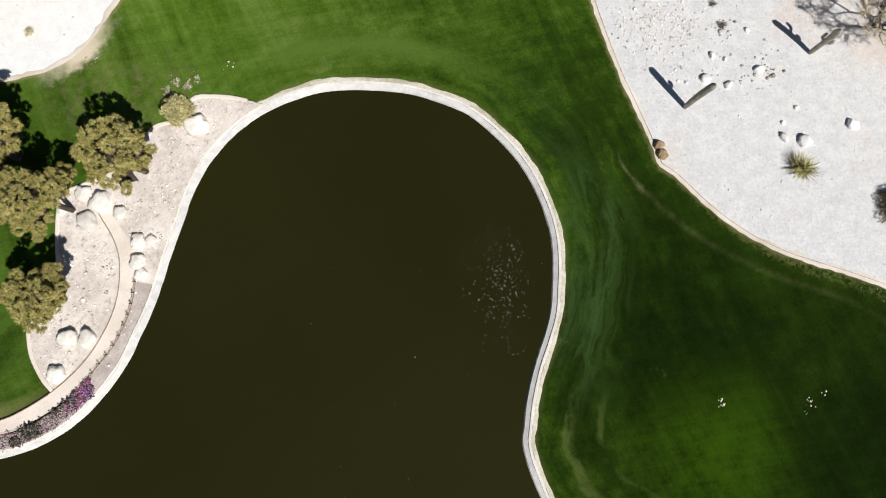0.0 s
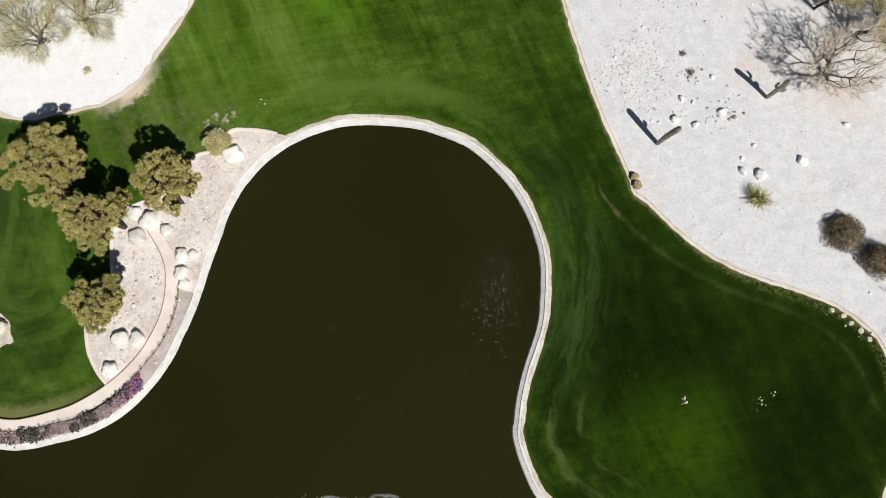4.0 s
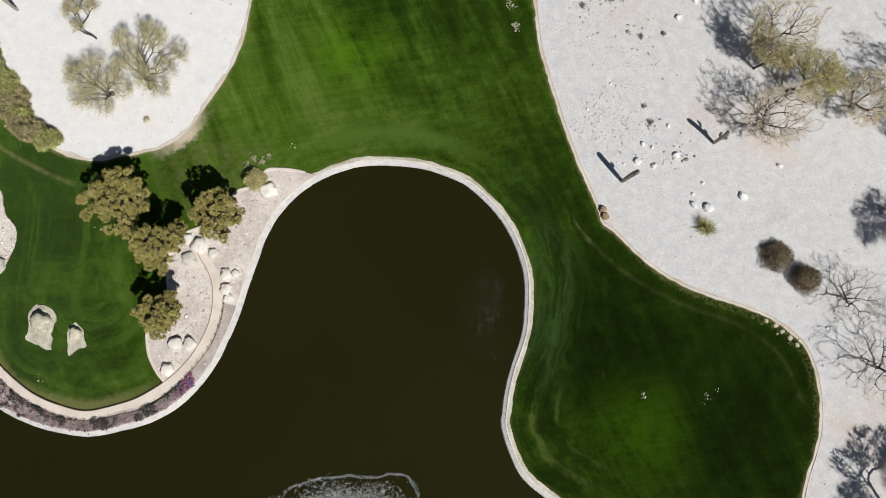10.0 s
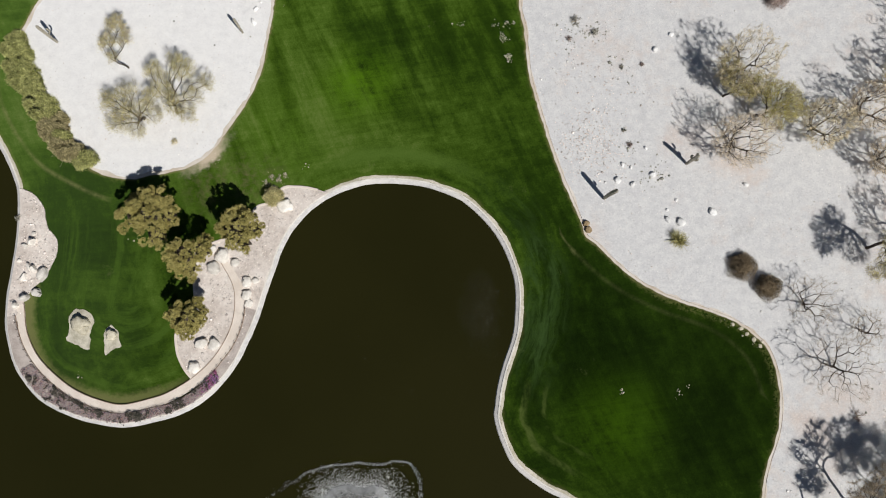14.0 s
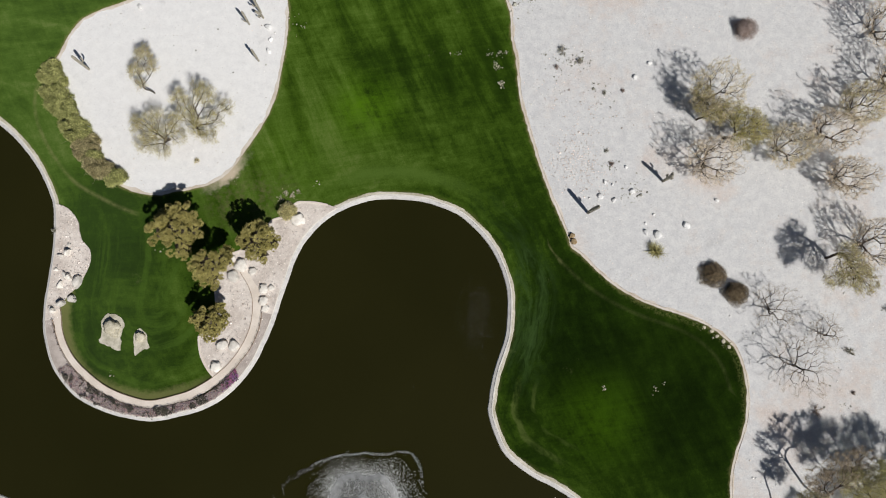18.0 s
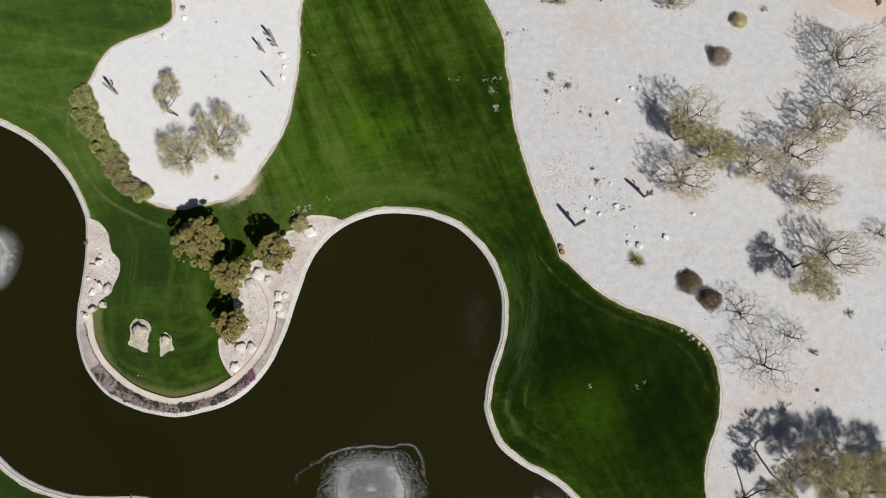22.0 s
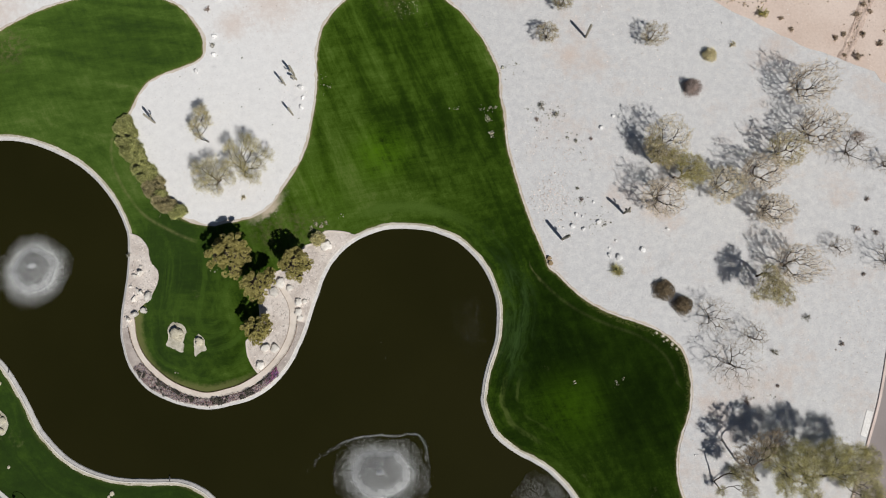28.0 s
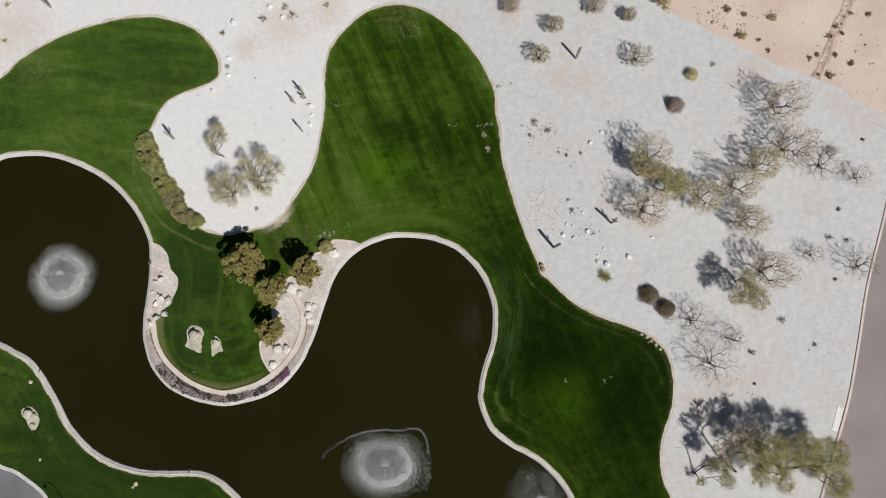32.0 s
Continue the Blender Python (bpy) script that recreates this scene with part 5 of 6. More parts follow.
# ---- trees on the western gravel ----
WEST = "palo verdes on the white gravel"
THIN = "palo verde tree with thin foliage on white gravel"
feather = dict(leaf_size=(0.32, 0.022), reach=0.22, spread=0.6, twiglets=2500, patchy=0.6)
at = (-40.3, 28.4)
grown_tree("palo_verde_tree", at, clouds(61, at, [(-42.7, 28.7, 3.4, 1.62, 0.9), (-40.9, 30.6, 3.8, 1.68, 0.9), (-41.7, 26.9, 2.6, 1.44, 0.8), (-39.0, 29.3, 3.0, 1.20, 0.6), (-40.1, 26.0, 2.0, 1.20, 0.7), (-43.6, 30.0, 3.2, 1.32, 0.7), (-37.9, 28.2, 2.6, 1.44, 0.8), (-38.4, 30.6, 3.4, 1.32, 0.7), (-42.9, 26.9, 2.6, 1.32, 0.7), (-40.6, 28.2, 3.2, 1.4, 0.8)], 36),
           THIN, WEST, 61, STRAW_LEAF, 14000, **feather)
at = (-36.0, 29.2)
grown_tree("palo_verde_tree", at, clouds(63, at, [(-36.4, 30.9, 4.0, 1.68, 0.9), (-33.9, 33.3, 4.4, 1.80, 0.9), (-35.1, 29.1, 3.2, 1.56, 0.8), (-32.6, 30.6, 3.4, 1.56, 0.8), (-37.6, 33.1, 4.2, 1.44, 0.7), (-33.5, 28.1, 2.6, 1.20, 0.7), (-31.2, 32.3, 3.4, 1.32, 0.7), (-35.1, 34.8, 4.2, 1.20, 0.6)], 40),
           "wide palo verde tree with olive lobes on white gravel", WEST, 63, STRAW_LEAF, 17000, **feather)
at = (-43.0, 35.4)
grown_tree("palo_verde_tree", at, clouds(64, at, [(-43.2, 39.6, 3.8, 1.44, 0.8), (-44.3, 37.5, 3.2, 1.32, 0.7), (-42.3, 38.2, 3.2, 1.20, 0.7), (-43.8, 35.8, 2.4, 0.96, 0.6)], 36),
           "slender palo verde tree with sparse foliage on white gravel", WEST, 64, STRAW_LEAF, 6000, **feather)

# ---- pines on the peninsula ----
pine((-36.1, 14.1), 3.9, 9.2, 1, "broad olive-green pine tree on the green's edge", [(0, 0.15, 0.68, 0.55), (-0.5, 0.05, 0.55, 0.5), (0.2, 0.55, 0.6, 0.42), (0.1, -0.45, 0.5, 0.5), (0.5, 0.1, 0.5, 0.4), (-0.25, 0.5, 0.5, 0.4)])
pine((-31.1, 9.6), 3.0, 10.0, 2, "olive-green pine tree beside the gravel bed", [(0, 0, 0.7, 0.6), (0.5, 0.2, 0.55, 0.5), (-0.5, -0.1, 0.55, 0.5), (0, -0.5, 0.5, 0.5), (0.55, 0.6, 0.42, 0.3)])
pine((-25.2, 12.9), 3.1, 9.2, 3, "dense rounded olive-green pine tree on the gravel bed", [(0, 0, 0.68, 0.7), (0.45, 0.1, 0.52, 0.5), (-0.45, 0.1, 0.52, 0.5), (0.05, -0.42, 0.48, 0.5), (0, 0.5, 0.5, 0.42)])
pine((-31.2, 2.2), 2.7, 7.8, 4, "low yellow-green pine tree beside the path", [(0, 0, 0.62, 0.65), (0.5, 0.1, 0.48, 0.45), (-0.5, 0.0, 0.48, 0.5), (0, -0.45, 0.45, 0.5), (0.45, 0.7, 0.5, 0.26)])
bush("bush", (-22.5, 18.0), 1.3, 2.1, STRAW_LEAF, "dense yellowish bush at the head of the gravel bed", 70, count=5200, leaf=(0.18, 0.035), z=0.2)
for k, (p, r) in enumerate([((-22.0, 20.3), 0.75), ((-23.7, 19.8), 0.7), ((-23.0, 20.6), 0.5), ((-21.3, 20.9), 0.4)]):
    weed(p, r, 720 + k, CHALK, "pale flowering shrub in the turf behind the bush", "flowering shrubs", 0.5, 420)

# ---- hedge row ----
hedge_line = smooth_line([(-58, 38.9), (-56.8, 35.1), (-54.3, 31.2), (-51.6, 27.1), (-48.9, 23.8), (-47.4, 22.7)], 1.25)
for k, p in enumerate(hedge_line):
    rng = random.Random(k)
    m = HEDGE_LEAF if k < len(hedge_line) * 0.6 or k % 3 == 0 else RUST_LEAF
    wide = np.interp(k / len(hedge_line), [0, 0.2, 0.8, 1], [1.0, 1.45, 1.3, 0.9])
    for side in (-0.55, 0.55):
        q = (p[0] - 0.4 + side * wide + rng.uniform(-0.4, 0.4), p[1] + side * 0.4 + rng.uniform(-0.25, 0.25))
        bush("hedge_shrub", q, wide * rng.uniform(0.42, 1.12), rng.uniform(0.8, 3.0), m,
             "grey-green hedge shrub along the lawn" if m == HEDGE_LEAF else "rusty olive hedge shrub along the lawn", 100 + k * 2 + (side > 0), "hedge shrubs", 4200, (0.3, 0.04), spiky=0.5)

# ---- round bushes, shrubs and weeds ----
bush("bush", (37.7, 9.9), 1.95, 1.5, BROWN_LEAF, "large round brown bush on the gravel", 201, "round bushes", 6000, (0.16, 0.035))
bush("bush", (40.8, 7.3), 1.75, 1.9, BROWN_LEAF, "round brown bush beside a bare tree", 202, "round bushes", 5400, (0.16, 0.035))
bush("bush", (44, 46.6), 1.7, 2.4, PURPLE_LEAF, "greyish brown upright bush on the gravel", 203, "round bushes", 5200, (0.18, 0.028))
bush("bush", (47.6, 52.9), 1.25, 1.6, DUSTY_LEAF, "dusty olive bush on the gravel", 206, "round bushes", 3600, (0.2, 0.03))
bush("bush", (73.5, 37.8), 1.2, 1.2, PURPLE_LEAF, "greyish brown bush beneath a bare tree", 204, "round bushes", 1400, (0.16, 0.025), core=False)
for k, (p, r, m) in enumerate([
        ((52, 55.1), 0.75, DUSTY_LEAF), ((62.1, 5.4), 0.9, DRYTUFT), ((56.3, -0.6), 0.9, DRYTUFT),
        ((67.9, 1.1), 0.55, PURPLE_LEAF), ((74.3, 26.4), 0.6, PURPLE_LEAF), ((71.9, 21.1), 0.9, PURPLE_LEAF), ((75.3, 20.4), 0.6, PURPLE_LEAF),
        ((72.6, 13), 0.45, PURPLE_LEAF), ((80, 40.1), 0.5, PURPLE_LEAF), ((51.2, -8.6), 1.1, PURPLE_LEAF), ((17, 42.9), 1.0, DRYTUFT),
        ((16, 40.4), 0.5, PURPLE_LEAF), ((19.5, 41.3), 0.7, DRYTUFT), ((23, 36.5), 0.4, DRYTUFT), ((25.7, 36.9), 0.4, PURPLE_LEAF),
        ((23.8, 25.7), 0.5, PURPLE_LEAF), ((23.1, 27.7), 0.35, DRYTUFT), ((-36.9, 63.6), 1.2, PURPLE_LEAF), ((-32.6, 66.3), 1.0, PURPLE_LEAF),
        ((-31.1, 64.6), 1.3, PURPLE_LEAF), ((-44.6, 60.7), 0.8, PURPLE_LEAF), ((-24.2, 66.6), 1.0, DUSTY_LEAF), ((-43.4, 53.8), 0.6, DRYTUFT),
        ((-55.4, 14.7), 0.6, DRYTUFT), ((-88.1, 66.3), 0.95, DUSTY_LEAF), ((-88, 58.7), 0.75, DUSTY_LEAF), ((-36.1, 25.4), 0.55, DUSTY_LEAF), ((56.5, -6.2), 0.3, PURPLE_LEAF)]):
    weed(p, r, 300 + k, m, count=int(180 + 420 * r))
for k, (p, r, m) in enumerate([
        ((57.6, 61), 1.5, OLIVE_LEAF), ((55.4, 66.7), 1.0, DRY_LEAF), ((64.1, 65.1), 1.2, DUSTY_LEAF), ((58.7, 65.7), 0.7, DRY_LEAF),
        ((42.7, 67.8), 1.9, OLIVE_LEAF), ((41.4, 68.5), 1.7, DRY_LEAF), ((75.1, 61.1), 0.8, DRY_LEAF), ((76.5, 63.3), 0.6, DRY_LEAF),
        ((83.1, 66), 0.7, DRY_LEAF), ((70.9, 56.6), 0.6, DRY_LEAF), ((72.5, 57.3), 0.55, DRY_LEAF), ((74.4, 53), 1.1, DRY_LEAF),
        ((79, 55.6), 0.75, DRY_LEAF), ((61.2, 60.3), 0.5, DRY_LEAF), ((62.9, 58.2), 0.5, DRY_LEAF), ((72.3, 53.3), 0.4, DRY_LEAF),
        ((76, 57.4), 0.6, DRY_LEAF), ((77.7, 61.9), 0.5, DRY_LEAF), ((79.7, 66.1), 0.6, DRY_LEAF)]):
    weed(p, r * 1.15, 400 + k, m, "low brown desert bush on bare dirt" if m != OLIVE_LEAF else "green desert bush at the edge of bare dirt", "desert bushes", r * 0.75, int(700 + 1500 * r))

# brush and grit along the ditch and on the dirt
rng = np.random.default_rng(88)
brush = np.concatenate([ditch_line[rng.integers(0, len(ditch_line), 420)] + rng.normal(0, 0.4, (420, 2)), rng.normal((54, 65.8), (4.2, 2.2), (300, 2)),
                        rng.normal((80.8, 58.3), (3.5, 5), (40, 2)), rng.normal((71, 61.8), (6, 8), (16, 2))])
brush = brush[inside(dirt_loop, brush)]
chips("dry_brush", brush, rng.gamma(1.5, 0.045, len(brush)) + 0.03, DRY_LEAF, "scraps of dry brown brush on the dirt", "dry brush", z=0.06, flat=0.6, seed=89)
tufts = np.concatenate([rng.normal(c, s_, (n_, 2)) for c, s_, n_ in [((16.2, 40.6), 1.0, 40), ((19.5, 41.8), 1.2, 60), ((23.2, 36.8), 1.4, 30), ((23.7, 25.5), 0.6, 26), ((26.9, 22.7), 0.8, 24), ((25.6, 21), 0.7, 24),
                                                                 ((28, 21.7), 0.5, 16), ((6.4, 49.4), 2.0, 50), ((11.3, 50.1), 1.6, 40), ((-40, 47.8), 6, 30), ((54.9, -7.8), 1.5, 30)]])
for lp in (lawn_loop, bank):
    tufts = tufts[~inside(lp, tufts)]
chips("dry_tufts", tufts, rng.gamma(1.6, 0.035, len(tufts)) + 0.03, DRYTUFT, "tiny grey-green dry tufts on the gravel", "dry tufts", flat=0.5, seed=90)

# yucca
rng = np.random.default_rng(77)
yucca = thing("yucca", (*(29.7, 13.1), 0), "spiky yellow-green yucca clump on the gravel", "yucca")
for k, (ox, oy) in enumerate([(0, 0), (0.35, -0.3), (-0.3, 0.25)]):
    n = 75
    d = rng.normal(0, 1, (n, 3))
    d[:, 2] = np.abs(d[:, 2]) * 0.9 + 0.05
    d /= np.linalg.norm(d, axis=1)[:, None]
    s = np.cross(d, (0, 0, 1.0))
    s /= np.linalg.norm(s, axis=1)[:, None]
    base = np.array((ox, oy, 0.1))
    le = rng.uniform(1.0, 1.8, (n, 1))
    quick("rosette", np.stack([base + d * 0.05 - s * 0.04, base + d * 0.05 + s * 0.04, base + d * le * 0.6 + s * 0.02, base + d * le], 1), 4, YUCCA, yucca)

# ---- saguaros ----
saguaro((20.3, 18.5), 5.6, [(20, 2.5, 0.5, 0.3)], 1, "tall ribbed saguaro cactus with one small arm", lean=(0.25, -0.2), girth=0.25)
saguaro((31.2, 23.3), 4.9, [(-20, 2.0, 0.5, 0.35), (150, 2.3, 0.45, 0.5), (60, 2.8, 0.4, 0.4)], 2, "saguaro cactus with three short upturned arms", lean=(-0.3, -0.3), girth=0.22)
saguaro((25.1, 56.2), 5.0, [], 3, "single-column saguaro cactus on pale gravel")
saguaro((-28.1, 48.2), 4.4, [(200, 2.0, 0.5, 0.5)], 4, "saguaro cactus with one short arm on white gravel", girth=0.18)
saguaro((-27.7, 47.4), 2.4, [(-120, 0.9, 0.6, 0.3)], 9, "low bent saguaro cactus beside a taller one", girth=0.18, lean=(-0.5, -0.3))
saguaro((-29.7, 46.3), 4.0, [(200, 1.0, 0.4, 0.3)], 5, "slim saguaro cactus on white gravel", girth=0.15)
saguaro((-28.0, 40.6), 4.0, [], 6, "single-column saguaro cactus on white gravel", girth=0.16)
saguaro((-52.9, 38.9), 4.6, [(60, 2.0, 0.55, 0.6)], 7, "saguaro cactus with one arm near the hedge", girth=0.19)
saguaro((-79.6, 65.9), 3.6, [], 8, "slim saguaro cactus beyond the western lawn", girth=0.22)

# ---- boulders ----
for k, (p, s) in enumerate([((22.1, 20.9), 0.42), ((24, 20.4), 0.34), ((22.8, 23), 0.3), ((25.9, 25.3), 0.24), ((26.7, 21.8), 0.4), ((30.2, 15.5), 0.52),
                            ((28.5, 15.8), 0.38), ((34.3, 16.9), 0.48), ((29.7, 18.4), 0.22), ((23.9, 22.7), 0.2), ((28.5, 17.1), 0.2), ((38.8, 20.6), 0.3),
                            ((29.8, 41.2), 0.34), ((27.5, 39), 0.4)]):
    boulder(p, s * 0.9, 10 + k, WHITE_BOULDER, "white boulder lying on pale gravel", "boulders on the gravel", 1.0, turn=k * 47)
for k, (p, s) in enumerate([((17.9, 15.2), 0.42), ((18.2, 14.3), 0.46)]):
    boulder(p, s, 40 + k, BROWN_BOULDER, "brown boulder on the edge of the lawn", "brown boulders", 1.0, turn=k * 60, stretch=1.1)
for k, (p, s) in enumerate([((-21.1, 16.9), 0.85), ((-28.8, 10.1), 0.85), ((-29.8, 8.6), 0.75), ((-27.1, 9.4), 0.5), ((-25.4, 6.9), 0.62), ((-24.4, 7.1), 0.4), ((-25.4, 5.3), 0.6),
                            ((-25.1, 4.2), 0.5), ((-30.7, -0.9), 0.7), ((-29.1, -1), 0.68), ((-31.4, -3.9), 0.68), ((-30.3, 10.9), 0.6), ((-32, 9.6), 0.4)]):
    boulder(p, s, 60 + k, BOULDER, "cream boulder in the pinkish gravel bed", "boulders in the beds", 0.7, 0.22, 1.2, turn=k * 71, cuts=1)
for k, (p, s) in enumerate([((-53.2, 12.7), 0.4), ((-53.2, 11.6), 0.6), ((-54.1, 11.2), 0.4), ((-51.5, 7.5), 1.05), ((-52.7, 8.2), 0.5), ((-53.9, 7.0), 0.5), ((-52.2, 5.1), 0.75), ((-53.4, 4.5), 0.6),
                            ((-53.3, 8.5), 0.5), ((-54.7, 9.2), 0.4), ((-54.5, 3.5), 0.5)]):
    boulder(p, s * 0.82, 90 + k, BOULDER, "pale upright boulder on the western gravel bed", "boulders in the beds", (1.0, 1.9, 1.3)[k % 3], 0.22, 1.15 + 0.35 * (k % 3), turn=k * 83, cuts=12)
for k, (p, s) in enumerate([((-26.8, 45.9), 0.42), ((-26.4, 44), 0.26), ((-26.6, 42.1), 0.34), ((-43.3, 55.6), 0.36), ((-43.1, 52), 0.36), ((-42.8, 63.1), 0.5), ((-35.7, 66.5), 0.4), ((-33.1, 64.3), 0.4),
                            ((-46.1, 48.8), 0.35)]):
    boulder(p, s, 110 + k, WHITE_BOULDER, "white boulder on the western gravel", "boulders on the gravel", 1.1, turn=k * 59)

for k, (p, s) in enumerate([((36.3, 2.5), 0.26), ((37.3, 2.0), 0.3), ((38.0, 1.3), 0.26), ((38.8, 0.6), 0.32), ((39.6, -0.2), 0.28)]):
    boulder(p, s * 0.85, 180 + k, SANDSTONE, "flat pale stone in the rim of the lawn", "rim stones", 0.35, 0.06, 1.25, turn=k * 40 - 40)

# sand scars with boulders on the greens
for k, (outline, rocks) in enumerate([
        ([(-46.5, 3.2), (-45.3, 2.8), (-44.6, 1.8), (-44.8, 0.2), (-44.9, -1.9), (-46.3, -1.4), (-47.9, -0.7), (-47.5, 0.2), (-47.8, 1.5), (-47.5, 2.7)], [(-46.2, 1.3, 0.95), (-45.7, 0.6, 0.6)]),
        ([(-42.3, 1.2), (-41.5, 0.7), (-41.2, -0.2), (-40.8, -1.5), (-41.9, -1.9), (-42.8, -2.7), (-42.9, -0.6), (-43.1, 0.4)], [(-42.1, 0.0, 0.62)]),
        ([(-75.8, -11.9), (-74.2, -12.6), (-73.5, -14.4), (-73.9, -15.8), (-74.9, -16.0), (-75.9, -14.4), (-76.9, -12.9)], [(-75.5, -13.0, 0.7), (-74.4, -13.6, 0.5), (-74.5, -15.2, 0.4)])]):
    patch(f"bunker_{k + 1}", outline, SAND, 0.2, "bare sand bunker with pale rocks in the green", "bunker", ragged=0.25, hump=0.06)
    for j, (x, y, s) in enumerate(rocks):
        boulder((x, y), s, 130 + k * 9 + j, SANDSTONE, "pale domed sandstone rock in a sand bunker", "bunker rocks", 0.9, 0.2, 1.12, turn=j * 70 + 20, cuts=0)

# ---- loose stones ----
rng = np.random.default_rng(5)
hard = [lawn_loop, bank, south_loop]


def scatter(n, box, keep=None):
    p = np.stack([rng.uniform(box[0], box[2], n), rng.uniform(box[1], box[3], n)], 1)
    for lp in hard:
        p = p[~inside(lp, p)]
    return p[keep(p)] if keep else p


wide = scatter(42000, (-90, -30, 80, 72), lambda p: np.array([noise.noise((x * 0.09, y * 0.09, 4)) for x, y in p]) > rng.uniform(-0.5, 0.5, len(p)))
wide = wide[~inside(lot_loop, wide)]
chips("loose_stones", wide, rng.gamma(1.3, 0.015, len(wide)) + 0.02, STONES, "small pale stones scattered over the gravel", "stones")
bright = scatter(20000, (-90, -30, 80, 72), lambda p: np.array([noise.noise((x * 0.13, y * 0.13, 9)) for x, y in p]) > rng.uniform(0.0, 0.75, len(p)))
bright = bright[~inside(lot_loop, bright)]
chips("white_stones", bright, rng.gamma(1.6, 0.026, len(bright)) + 0.035, PALESTONE, "bright white stones in loose drifts on the gravel", "stones", seed=4)
pink = np.concatenate([rng.normal(c, s, (n, 2)) for c, s, n in [((18.8, 25), 1.9, 260), ((18.4, 27.1), 2.0, 200), ((17.1, 25.4), 2.4, 160), ((15.8, 37.7), 2.5, 120), ((21.3, 22.5), 1.6, 70), ((20.5, 33.7), 3.0, 160),
                                                              ((19.3, 27), 2.6, 140), ((68.5, 10.4), 5.0, 160), ((71.9, 1.1), 4.0, 120), ((37.3, 53.2), 4.5, 120), ((-36.4, 63.2), 5, 120)]])
for lp in hard:
    pink = pink[~inside(lp, pink)]
chips("pink_stones", pink, rng.gamma(2.5, 0.018, len(pink)) + 0.028, PINKSTONE, "scattered pinkish stones on the gravel", "stones", seed=3)
inbed = rng.uniform((-36, -10), (-14, 20), (9000, 2))
inbed = inbed[inside(bed_e_loop, inbed) & ~inside(pond + pond_out * 1.0, inbed)]
inbed = inbed[near(trail_line, inbed)[0] > 0.85]
chips("bed_stones", inbed, rng.gamma(1.4, 0.024, len(inbed)) + 0.02, STONES, "rough stones covering the gravel bed", "stones", z=0.23, seed=7, flat=0.8)
inbed = rng.uniform((-58, 1), (-49, 19), (1800, 2))
inbed = inbed[inside(bed_w_loop, inbed) & ~inside(pond + pond_out * 1.0, inbed)]
chips("bed_stones", inbed, rng.gamma(1.4, 0.03, len(inbed)) + 0.03, STONES, "rough stones covering the western bed", "stones", z=0.23, seed=8, flat=0.8)
rim_pts = smooth_line([(35.5, 2.8), (37.4, 2.3), (38.8, 1.2), (40, -0.1)], 0.55) + (-0.55, -0.25)
rim_pts = np.repeat(rim_pts, 2, 0) + rng.normal(0, 0.4, (len(rim_pts) * 2, 2))
chips("edge_stones", rim_pts, rng.gamma(2.0, 0.02, len(rim_pts)) + 0.02, CHALK, "pale stones along the edge of the lawn", "stones", z=0.05, flat=0.25, seed=9)
scar = []
for (x, y), s, n in [((7.2, 40.3), 0.28, 34), ((7.0, 40.9), 0.2, 10), ((7.7, 37.7), 0.24, 40), ((7.9, 37.2), 0.2, 16), ((7.6, 42.3), 0.25, 12), ((8.6, 42.5), 0.18, 10), ((5.9, 42.1), 0.25, 10), ((6.6, 42.0), 0.3, 6), ((1.4, 42.2), 0.3, 8), ((0.5, 42.2), 0.2, 4), ((21.9, -5.9), 0.22, 14), ((29.2, -6), 0.24, 12),
                     ((30.3, -5.4), 0.14, 6), ((28.7, -6.8), 0.1, 3), ((-8, 61.6), 0.9, 20), ((-8.9, 60.7), 0.8, 16), ((-6.6, 62.5), 0.7, 12), ((-11.7, 66), 2.2, 22), ((-23.1, 46.2), 0.9, 16), ((-23.2, 48), 0.6, 8),
                     ((-18.6, 22.3), 0.2, 8), ((-22, 20.3), 0.7, 20), ((-40.3, 12.3), 0.3, 6), ((-30.4, 22.6), 0.5, 8), ((-45.8, -5.3), 0.3, 5)]:
    scar.append(rng.normal((x, y), s, (n, 2)))
scar = np.concatenate(scar)
scar = scar[(inside(lawn_loop, scar) | inside(south_loop, scar)) & ~inside(bank, scar)]
scar_z = lawn_rise(near(pond, scar)[0], np.minimum(near(lawn_loop, scar)[0], near(south_loop, scar)[0]), scar)
chips("turf_scars", scar, rng.gamma(1.5, 0.03, len(scar)) + 0.025, CHALK, "pale chalky chips and scars in the turf", "turf scars", z=scar_z, flat=0.16, seed=11)

for k, (p, s) in enumerate([((-75.8, -7.5), 0.5), ((-72.6, -21.2), 0.4), ((-55, -25.1), 0.55), ((-55.5, -25.7), 0.35)]):
    boulder(p, s * 0.7, 160 + k, SANDSTONE, "small pale sandstone lump in the lawn", "lumps in the lawn", 0.5, 0.12, 1.1, turn=k * 50)

